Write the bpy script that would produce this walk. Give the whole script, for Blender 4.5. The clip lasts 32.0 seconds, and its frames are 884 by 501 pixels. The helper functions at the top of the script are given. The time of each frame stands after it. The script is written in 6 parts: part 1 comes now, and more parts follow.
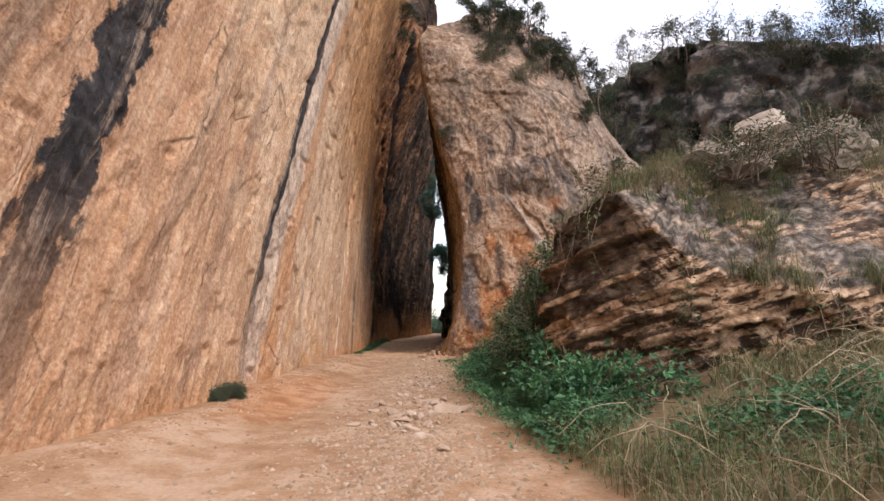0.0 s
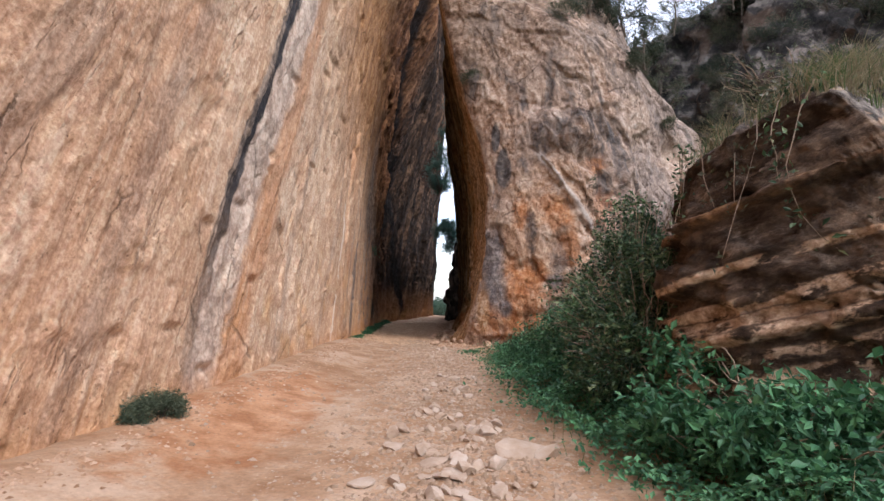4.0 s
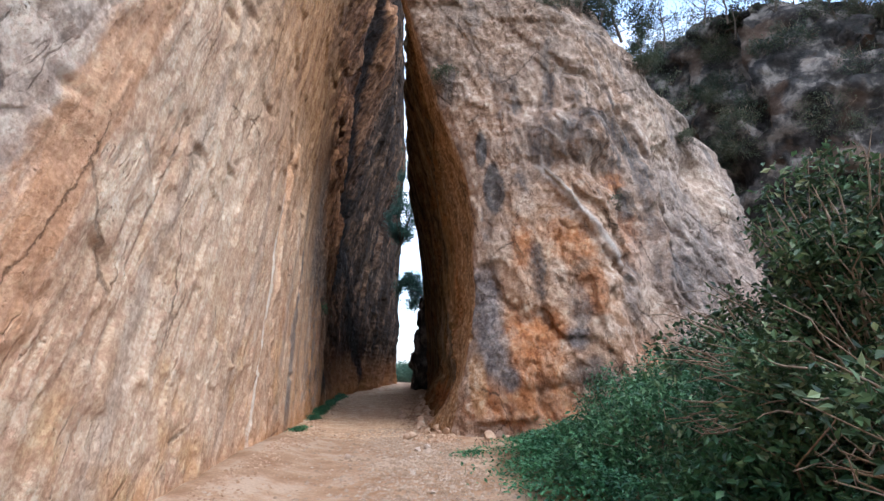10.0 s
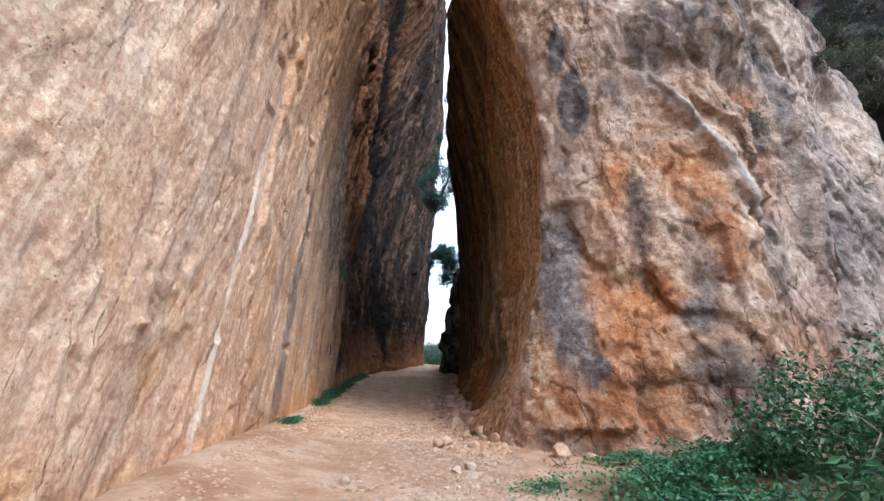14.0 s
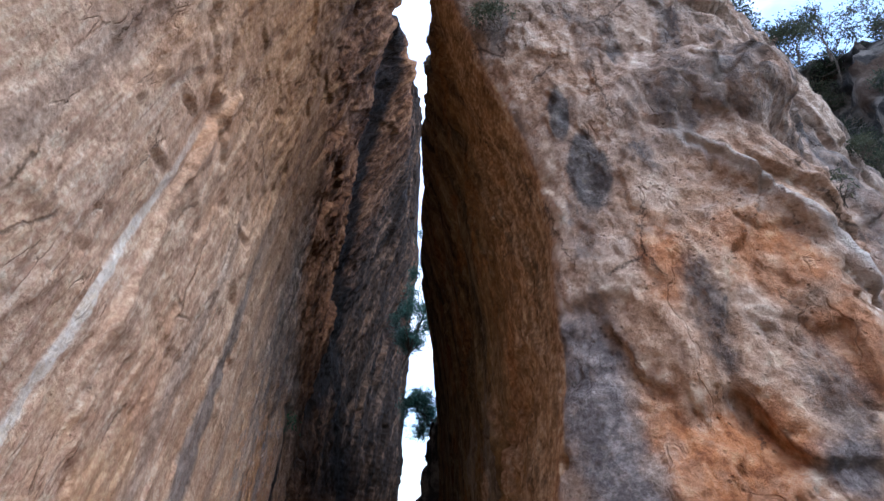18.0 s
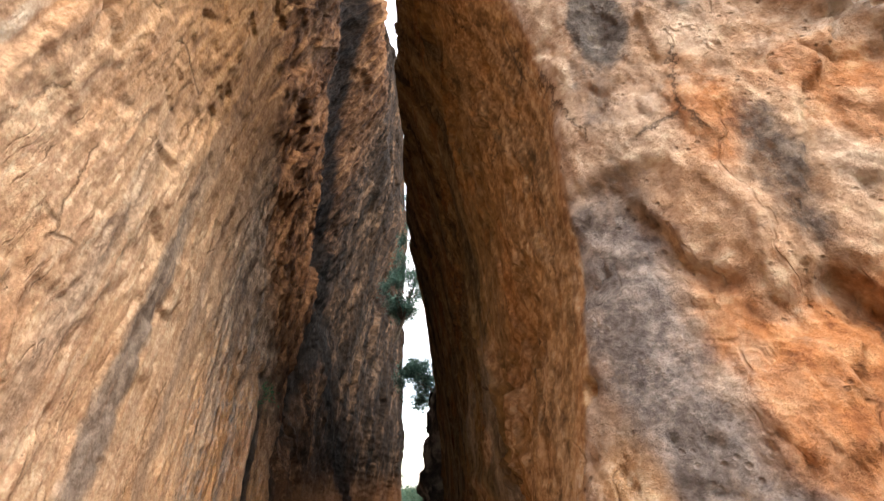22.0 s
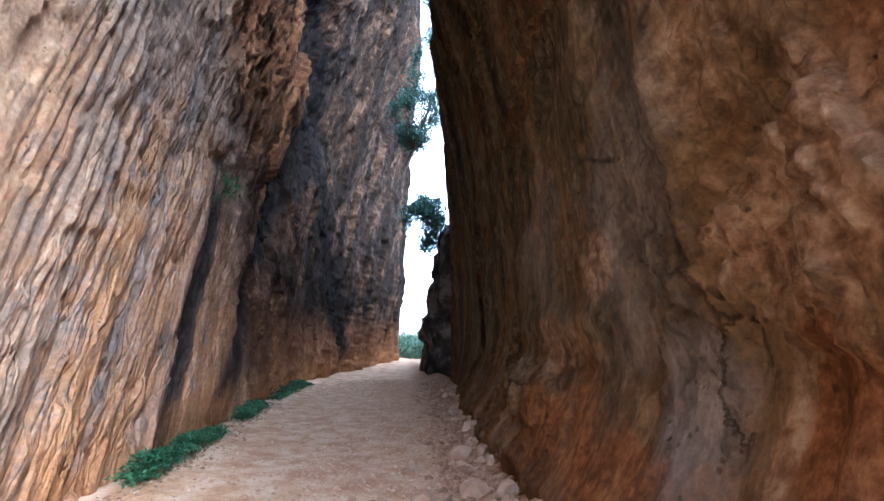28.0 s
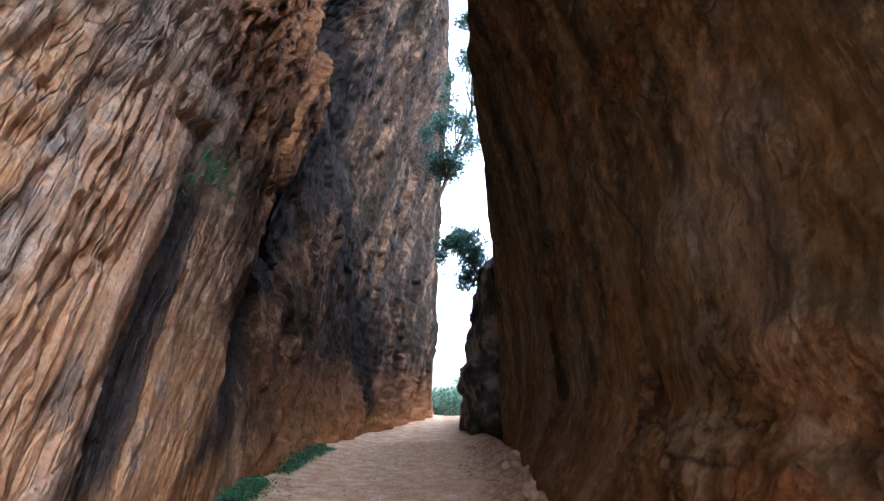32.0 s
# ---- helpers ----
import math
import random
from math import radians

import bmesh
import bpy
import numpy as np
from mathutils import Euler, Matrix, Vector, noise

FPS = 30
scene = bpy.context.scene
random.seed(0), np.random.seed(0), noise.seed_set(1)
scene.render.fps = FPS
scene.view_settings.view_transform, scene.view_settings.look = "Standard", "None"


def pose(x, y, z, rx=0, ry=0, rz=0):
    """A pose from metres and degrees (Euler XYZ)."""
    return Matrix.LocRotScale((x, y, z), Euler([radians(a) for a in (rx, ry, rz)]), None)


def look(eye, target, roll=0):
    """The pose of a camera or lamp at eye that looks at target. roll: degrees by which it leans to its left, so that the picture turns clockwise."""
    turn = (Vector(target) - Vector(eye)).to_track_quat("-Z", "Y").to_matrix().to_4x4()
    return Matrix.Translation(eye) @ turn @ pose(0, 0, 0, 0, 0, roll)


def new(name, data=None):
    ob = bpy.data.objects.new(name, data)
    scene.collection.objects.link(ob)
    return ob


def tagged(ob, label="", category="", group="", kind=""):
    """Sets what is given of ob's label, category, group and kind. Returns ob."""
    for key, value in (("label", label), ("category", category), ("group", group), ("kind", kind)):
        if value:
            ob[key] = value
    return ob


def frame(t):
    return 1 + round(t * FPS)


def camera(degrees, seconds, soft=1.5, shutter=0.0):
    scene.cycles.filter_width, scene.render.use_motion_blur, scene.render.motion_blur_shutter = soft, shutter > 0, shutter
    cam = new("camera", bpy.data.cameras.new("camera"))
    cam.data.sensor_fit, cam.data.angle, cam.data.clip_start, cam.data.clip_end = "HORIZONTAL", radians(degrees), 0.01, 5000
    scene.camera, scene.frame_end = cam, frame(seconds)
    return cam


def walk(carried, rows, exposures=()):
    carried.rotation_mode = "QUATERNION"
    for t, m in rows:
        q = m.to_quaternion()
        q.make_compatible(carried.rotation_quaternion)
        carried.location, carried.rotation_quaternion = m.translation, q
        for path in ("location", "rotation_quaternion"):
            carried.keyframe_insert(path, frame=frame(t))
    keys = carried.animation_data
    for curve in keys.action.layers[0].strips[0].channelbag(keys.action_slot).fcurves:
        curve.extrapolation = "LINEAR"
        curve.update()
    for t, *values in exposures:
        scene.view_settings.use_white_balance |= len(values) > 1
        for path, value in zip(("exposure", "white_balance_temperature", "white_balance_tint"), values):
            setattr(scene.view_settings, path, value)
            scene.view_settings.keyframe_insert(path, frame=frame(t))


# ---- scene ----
cam = camera(79.3, 32.0)
METRES, EYE, TILT, LEAN, TURN = 27.0, 1.5, 7.0, 0.8, 0.0
ROWS = [
    (0.0, 0.0, 0.0, 0.0, 0.0, 0.0, -0.0),
    (0.5, -0.0022, 0.0168, -0.0035, 0.71, -0.51, 1.17),
    (1.0, -0.0047, 0.0349, -0.0034, 2.29, -0.62, 1.96),
    (1.5, -0.0114, 0.0536, -0.0086, 2.79, 0.42, 0.9),
    (2.0, -0.0137, 0.0682, -0.0074, 2.67, -0.33, 1.01),
    (2.5, -0.0133, 0.0887, -0.0116, 2.32, -0.72, 0.68),
    (4.5, -0.0352, 0.1533, -0.0222, -0.67, -2.6, -2.08),
    (5.0, -0.0409, 0.1723, -0.0268, -0.75, -3.27, -1.89),
    (5.5, -0.0438, 0.1866, -0.0297, -1.77, -3.62, -1.84),
    (6.0, -0.0448, 0.2068, -0.0306, -2.01, -4.15, -2.59),
    (6.5, -0.0517, 0.2229, -0.0333, 0.12, -6.11, -1.66),
    (7.0, -0.0622, 0.2409, -0.0308, 0.89, -4.16, -2.24),
    (7.5, -0.0616, 0.257, -0.031, -0.94, 3.02, -0.39),
    (8.0, -0.0586, 0.2682, -0.0245, -3.31, 4.37, 1.85),
    (8.5, -0.0556, 0.2809, -0.0308, -5.83, 4.47, 1.74),
    (9.0, -0.0512, 0.2973, -0.0279, -6.39, 4.42, 0.45),
    (9.5, -0.0422, 0.3118, -0.0302, -6.29, 4.8, -0.08),
    (10.0, -0.0404, 0.3259, -0.0359, -4.8, 4.6, 0.11),
    (10.5, -0.0446, 0.3446, -0.0411, -3.48, 6.92, -2.19),
    (11.0, -0.0421, 0.3638, -0.0483, -3.16, 7.44, -3.63),
    (11.5, -0.0381, 0.3834, -0.0494, -3.73, 8.22, -3.04),
    (12.0, -0.04, 0.4044, -0.051, -5.92, 8.03, -4.05),
    (12.5, -0.0398, 0.4185, -0.0506, -6.17, 6.65, -3.96),
    (13.0, -0.037, 0.4352, -0.0529, -4.72, 5.78, -2.95),
    (13.5, -0.0391, 0.4506, -0.0582, -3.1, 5.34, -2.13),
    (14.0, -0.0427, 0.4695, -0.0588, -1.59, 2.83, -2.51),
    (14.5, -0.0374, 0.4848, -0.0621, -1.73, 1.15, -2.27),
    (16.5, -0.0441, 0.5506, -0.0673, -1.54, -1.84, -0.5),
    (17.0, -0.0424, 0.5638, -0.0697, -2.89, 0.64, -0.01),
    (17.5, -0.0431, 0.5791, -0.0674, -3.1, 9.58, -0.62),
    (18.0, -0.038, 0.5866, -0.066, -4.06, 18.84, -1.44),
    (18.5, -0.0345, 0.5918, -0.0661, -5.06, 28.92, -1.58),
    (19.0, -0.036, 0.5966, -0.0673, -7.25, 37.22, -3.22),
    (19.5, -0.037, 0.5994, -0.0679, -7.77, 39.41, -3.16),
    (20.0, -0.0366, 0.6059, -0.0689, -8.72, 32.77, -2.35),
    (20.5, -0.0265, 0.6154, -0.0764, -10.89, 24.53, -2.46),
    (21.0, -0.0211, 0.6303, -0.0766, -8.48, 16.1, 3.23),
    (21.5, -0.0267, 0.6453, -0.0742, -5.69, 18.99, 2.34),
    (22.0, -0.0252, 0.6575, -0.0799, -3.64, 16.55, 2.28),
    (22.5, -0.0226, 0.6717, -0.0805, -2.16, 5.62, 2.77),
    (23.0, -0.0255, 0.6814, -0.0834, -1.27, 2.94, 1.53),
    (23.5, -0.0285, 0.6926, -0.0827, -1.33, 3.78, -1.58),
    (24.0, -0.0258, 0.7032, -0.0861, -1.89, 3.8, -2.22),
    (24.5, -0.0229, 0.7192, -0.0864, -1.89, 4.05, -1.92),
    (25.0, -0.0264, 0.7362, -0.0929, -1.87, 2.89, -2.01),
    (25.5, -0.0287, 0.7498, -0.0951, -1.35, 0.54, -2.68),
    (27.5, -0.0418, 0.8134, -0.1066, -4.03, 1.06, -2.57),
    (28.0, -0.0418, 0.8294, -0.1068, -4.33, 1.88, -1.99),
    (28.5, -0.0482, 0.8468, -0.1134, -4.27, 1.14, -2.77),
    (29.0, -0.0506, 0.8598, -0.1149, -4.04, 0.03, -3.16),
    (29.5, -0.0475, 0.8779, -0.1218, -3.45, -1.2, -2.92),
    (30.0, -0.0498, 0.8954, -0.124, -1.22, -1.02, -0.73),
    (30.5, -0.0549, 0.9103, -0.1221, -0.24, 3.22, -0.53),
    (31.0, -0.0541, 0.9218, -0.1256, 0.18, 5.52, -0.7),
    (31.5, -0.053, 0.937, -0.126, -0.38, 6.92, -0.89),
    (32.0, -0.0545, 0.9424, -0.1259, -1.48, 7.51, -1.04),
]
walk(cam, [(t, pose(0, 0, EYE, TILT, LEAN, TURN) @ pose(METRES * x, METRES * y, METRES * z, 90 + pitch, roll, yaw)) for t, x, y, z, yaw, pitch, roll in ROWS],
     exposures=[(0, 0.66, 7400, 18), (2, 0.54, 6800, 21), (5, 0.88, 6200, 12), (7, 0.98, 5200, 10), (9, 0.94, 5600, 8), (12, 0.96, 5900, 9), (14, 1.2, 5800, 9), (17, 1.17, 5500, 10), (18, 0.78, 5300, 10),
                (19, -0.8, 6600, 10), (19.6, -0.8, 6900, 10), (20, 0.2, 10500, 18), (20.4, 1.0, 10000, 14), (21, 1.75, 9200, 12), (22, 1.65, 7600, 10), (23, 1.85, 6200, 10), (25, 1.92, 5500, 9), (28, 2.34, 5250, 9), (30, 2.33, 5250, 9), (32, 2.4, 5700, 10)])

# ---- world and sun ----
world = bpy.data.worlds.new("overcast_sky")
scene.world = world
world.use_nodes = True
wt = world.node_tree
wt.nodes.clear()
w_out = wt.nodes.new("ShaderNodeOutputWorld")
w_bg = wt.nodes.new("ShaderNodeBackground")
w_sky = wt.nodes.new("ShaderNodeTexSky")
w_sky.sky_type, w_sky.sun_disc = "NISHITA", False
w_sky.sun_elevation, w_sky.sun_rotation = radians(50), radians(140)
w_co = wt.nodes.new("ShaderNodeTexCoord")
w_map = wt.nodes.new("ShaderNodeMapping")
w_map.inputs["Scale"].default_value = (1.0, 1.0, 2.2)
w_cloud = wt.nodes.new("ShaderNodeTexNoise")
w_cloud.inputs["Scale"].default_value, w_cloud.inputs["Detail"].default_value = 2.4, 6.0
w_cloud.inputs["Roughness"].default_value = 0.55
w_ramp = wt.nodes.new("ShaderNodeValToRGB")
w_ramp.color_ramp.elements[0].position, w_ramp.color_ramp.elements[0].color = 0.40, (0.12, 0.12, 0.12, 1)
w_ramp.color_ramp.elements[1].position, w_ramp.color_ramp.elements[1].color = 0.68, (0.9, 0.9, 0.9, 1)
w_mul = wt.nodes.new("ShaderNodeMixRGB")
w_mul.blend_type = "MULTIPLY"
w_mul.inputs["Fac"].default_value, w_mul.inputs["Color2"].default_value = 1.0, (2.0, 2.0, 2.0, 1)
w_mix = wt.nodes.new("ShaderNodeMixRGB")
w_mix.inputs["Color2"].default_value = (10.5, 11.0, 11.8, 1)
w_sep = wt.nodes.new("ShaderNodeSeparateXYZ")
w_lift = wt.nodes.new("ShaderNodeMapRange")
w_lift.inputs["To Min"].default_value, w_lift.inputs["To Max"].default_value = 0.72, 1.5
w_over = wt.nodes.new("ShaderNodeVectorMath")
w_over.operation = "SCALE"
w_bg.inputs["Strength"].default_value = 0.13
for a, b in ((w_co.outputs["Generated"], w_map.inputs["Vector"]), (w_map.outputs[0], w_cloud.inputs["Vector"]),
             (w_cloud.outputs["Fac"], w_ramp.inputs["Fac"]), (w_ramp.outputs["Color"], w_mix.inputs["Fac"]),
             (w_sky.outputs[0], w_mul.inputs["Color1"]), (w_mul.outputs[0], w_mix.inputs["Color1"]), (w_co.outputs["Generated"], w_sep.inputs[0]), (w_sep.outputs["Z"], w_lift.inputs["Value"]), (w_mix.outputs[0], w_over.inputs[0]), (w_lift.outputs[0], w_over.inputs["Scale"]), (w_over.outputs[0], w_bg.inputs["Color"]), (w_bg.outputs[0], w_out.inputs["Surface"])):
    wt.links.new(a, b)
sun = new("sun", bpy.data.lights.new("sun", "SUN"))
sun.data.energy, sun.data.angle, sun.data.color = 1.0, radians(24), (1.0, 0.95, 0.88)
sun.matrix_world = look((12.6, -15.3, 23), (0, 0, 0))

# ---- tools: noise, meshes, node graphs ----
LATTICE = np.random.RandomState(7).rand(64, 64, 64).astype(np.float32)


def vnoise(x, y, z):
    """Smooth lattice noise in 0 to 1."""
    x, y, z = np.broadcast_arrays(np.asarray(x, float), np.asarray(y, float), np.asarray(z, float))
    xi, yi, zi = np.floor(x).astype(int), np.floor(y).astype(int), np.floor(z).astype(int)
    fx, fy, fz = x - xi, y - yi, z - zi
    fx, fy, fz = (f * f * f * (f * (f * 6 - 15) + 10) for f in (fx, fy, fz))
    out = 0
    for dx in (0, 1):
        for dy in (0, 1):
            for dz in (0, 1):
                w = (fx if dx else 1 - fx) * (fy if dy else 1 - fy) * (fz if dz else 1 - fz)
                out = out + w * LATTICE[(xi + dx) % 64, (yi + dy) % 64, (zi + dz) % 64]
    return out


def fbm(x, y, z, octaves=4, gain=0.5):
    total, amp, norm = 0, 1.0, 0.0
    for k in range(octaves):
        total = total + amp * (vnoise(x * 2**k + 17.3 * k, y * 2**k + 5.1 * k, z * 2**k + 9.7 * k) * 2 - 1)
        norm, amp = norm + amp, amp * gain
    return total / norm


def ridged(x, y, z, octaves=3):
    total, amp, norm = 0, 1.0, 0.0
    for k in range(octaves):
        total = total + amp * (1 - np.abs(vnoise(x * 2**k + 3.3 * k, y * 2**k + 7.7 * k, z * 2**k + 1.9 * k) * 2 - 1) * 2)
        norm, amp = norm + amp, amp * 0.5
    return total / norm


JITTER = np.random.RandomState(9).rand(32, 32, 32, 7).astype(np.float32)


def facets(x, y, z, tilt=1.0):
    """Broken planes: each cell of a jittered lattice is a flat face with its own height and slope."""
    x, y, z = np.broadcast_arrays(np.asarray(x, float), np.asarray(y, float), np.asarray(z, float))
    xi, yi, zi = np.floor(x).astype(int), np.floor(y).astype(int), np.floor(z).astype(int)
    best, out = np.full(x.shape, 9.0), np.zeros(x.shape)
    for dx in (-1, 0, 1):
        for dy in (-1, 0, 1):
            for dz in (-1, 0, 1):
                j = JITTER[(xi + dx) % 32, (yi + dy) % 32, (zi + dz) % 32]
                ex, ey, ez = x - (xi + dx + j[..., 0]), y - (yi + dy + j[..., 1]), z - (zi + dz + j[..., 2])
                d = ex * ex + ey * ey + ez * ez
                near = d < best
                best = np.where(near, d, best)
                h = j[..., 6] - 0.5 + tilt * (ex * (j[..., 3] - 0.5) + ey * (j[..., 4] - 0.5) + ez * (j[..., 5] - 0.5))
                out = np.where(near, h, out)
    return out


def smooth(a, b, v):
    k = np.clip((np.asarray(v, float) - a) / (b - a), 0, 1)
    return k * k * (3 - 2 * k)


def mesh_from(name, verts, faces, material=None, soft=True, attrs=()):
    """A mesh from arrays of corners and of faces that all have the same number of sides."""
    me = bpy.data.meshes.new(name)
    verts, faces = np.asarray(verts, np.float32), np.asarray(faces, np.int32)
    sides = faces.shape[1]
    me.vertices.add(len(verts))
    me.vertices.foreach_set("co", verts.ravel())
    me.loops.add(faces.size)
    me.loops.foreach_set("vertex_index", faces.ravel())
    me.polygons.add(len(faces))
    me.polygons.foreach_set("loop_start", np.arange(0, faces.size, sides, dtype=np.int32))
    me.polygons.foreach_set("loop_total", np.full(len(faces), sides, np.int32))
    me.polygons.foreach_set("use_smooth", np.full(len(faces), soft))
    for key, values in attrs:
        me.attributes.new(key, "FLOAT", "POINT").data.foreach_set("value", np.asarray(values, np.float32).ravel())
    me.update(calc_edges=True)
    if material:
        me.materials.append(material)
    return me


def grid_faces(nu, nv, flip=False):
    i = np.arange(nu * nv).reshape(nu, nv)
    q = np.stack([i[:-1, :-1], i[1:, :-1], i[1:, 1:], i[:-1, 1:]], -1).reshape(-1, 4)
    return q[:, ::-1] if flip else q


def link_part(name, me, parent, label=""):
    """One mesh object under a thing."""
    ob = new(name, me)
    ob.parent = parent
    return tagged(ob, label) if label else ob


def thing(name, place, label, category, group="", kind="", spin=0.0):
    """An Empty at the base of a thing."""
    ob = new(name)
    ob.empty_display_size = 0.1
    ob.matrix_basis = pose(*place, 0, 0, spin)
    return tagged(ob, label, category, group, kind)


class Graph:
    """A short way to write node graphs."""

    def __init__(self, name, roughness=0.9, specular=0.25):
        self.mat = bpy.data.materials.new(name)
        self.mat.use_nodes = True
        self.nt = self.mat.node_tree
        self.bsdf = self.nt.nodes["Principled BSDF"]
        self.bsdf.inputs["Roughness"].default_value = roughness
        self.bsdf.inputs["Specular IOR Level"].default_value = specular
        self.pos = self.nt.nodes.new("ShaderNodeNewGeometry").outputs["Position"]
        sep = self.nt.nodes.new("ShaderNodeSeparateXYZ")
        self.nt.links.new(self.pos, sep.inputs[0])
        self.x, self.y, self.z = sep.outputs

    def put(self, socket, value):
        if isinstance(value, bpy.types.NodeSocket):
            self.nt.links.new(value, socket)
        elif isinstance(value, tuple) and len(value) == 3 and socket.type == "RGBA":
            socket.default_value = (*value, 1)
        else:
            socket.default_value = value

    def math(self, op, a, b=0.0, c=0.0):
        n = self.nt.nodes.new("ShaderNodeMath")
        n.operation = op
        for k, v in enumerate((a, b, c)):
            self.put(n.inputs[k], v)
        return n.outputs[0]

    def add(self, a, b):
        return self.math("ADD", a, b)

    def mul(self, a, b):
        return self.math("MULTIPLY", a, b)

    def vec(self, x, y, z):
        n = self.nt.nodes.new("ShaderNodeCombineXYZ")
        for k, v in enumerate((x, y, z)):
            self.put(n.inputs[k], v)
        return n.outputs[0]

    def attr(self, key):
        n = self.nt.nodes.new("ShaderNodeAttribute")
        n.attribute_name = key
        return n.outputs["Fac"]

    def noise(self, vector, scale, detail=4.0, rough=0.55, distort=0.0):
        n = self.nt.nodes.new("ShaderNodeTexNoise")
        self.put(n.inputs["Vector"], vector)
        n.inputs["Scale"].default_value, n.inputs["Detail"].default_value = scale, detail
        n.inputs["Roughness"].default_value, n.inputs["Distortion"].default_value = rough, distort
        return n.outputs["Fac"]

    def voronoi(self, vector, scale, feature="F1"):
        n = self.nt.nodes.new("ShaderNodeTexVoronoi")
        n.feature = feature
        self.put(n.inputs["Vector"], vector)
        n.inputs["Scale"].default_value = scale
        return n.outputs["Distance"]

    def chips(self, vector, scale):
        """Flat broken cells, each at a height of its own."""
        n = self.nt.nodes.new("ShaderNodeTexVoronoi")
        self.put(n.inputs["Vector"], vector)
        n.inputs["Scale"].default_value = scale
        sep = self.nt.nodes.new("ShaderNodeSeparateColor")
        self.nt.links.new(n.outputs["Color"], sep.inputs[0])
        return sep.outputs[0]

    def step(self, value, low, high, a=0.0, b=1.0):
        n = self.nt.nodes.new("ShaderNodeMapRange")
        n.interpolation_type = "SMOOTHSTEP"
        for k, v in zip(("Value", "From Min", "From Max", "To Min", "To Max"), (value, low, high, a, b)):
            self.put(n.inputs[k], v)
        return n.outputs[0]

    def band(self, value, centre, half, edge):
        """1 within half of centre, falling to 0 over edge."""
        d = self.math("ABSOLUTE", self.math("SUBTRACT", value, centre))
        return self.step(d, half, half + edge, 1.0, 0.0)

    def spot(self, a, b, ca, cb, ra, rb, wob, lo=0.75, hi=1.1):
        """A blot round (ca, cb) with half axes ra and rb and a ragged edge."""
        da = self.mul(self.math("SUBTRACT", a, ca), 1 / ra)
        db = self.mul(self.math("SUBTRACT", b, cb), 1 / rb)
        d = self.math("SQRT", self.add(self.mul(da, da), self.mul(db, db)))
        return self.step(self.add(d, wob), lo, hi, 1.0, 0.0)

    def ramp(self, fac, *stops):
        n = self.nt.nodes.new("ShaderNodeValToRGB")
        els = n.color_ramp.elements
        while len(els) < len(stops):
            els.new(0.5)
        for e, (p, c) in zip(els, stops):
            e.position, e.color = p, (*c, 1)
        self.put(n.inputs["Fac"], fac)
        return n.outputs["Color"]

    def mix(self, fac, a, b, blend="MIX"):
        n = self.nt.nodes.new("ShaderNodeMixRGB")
        n.blend_type = blend
        self.put(n.inputs["Fac"], fac)
        self.put(n.inputs["Color1"], a)
        self.put(n.inputs["Color2"], b)
        return n.outputs[0]

    def random(self):
        return self.nt.nodes.new("ShaderNodeObjectInfo").outputs["Random"]

    def island(self):
        n = self.nt.nodes.new("ShaderNodeNewGeometry")
        return n.outputs["Random Per Island"]

    def finish(self, colour, height=None, strength=0.6, distance=0.03):
        self.put(self.bsdf.inputs["Base Color"], colour)
        if height is not None:
            n = self.nt.nodes.new("ShaderNodeBump")
            n.inputs["Strength"].default_value, n.inputs["Distance"].default_value = strength, distance
            self.put(n.inputs["Height"], height)
            self.nt.links.new(n.outputs[0], self.bsdf.inputs["Normal"])
        return self.mat

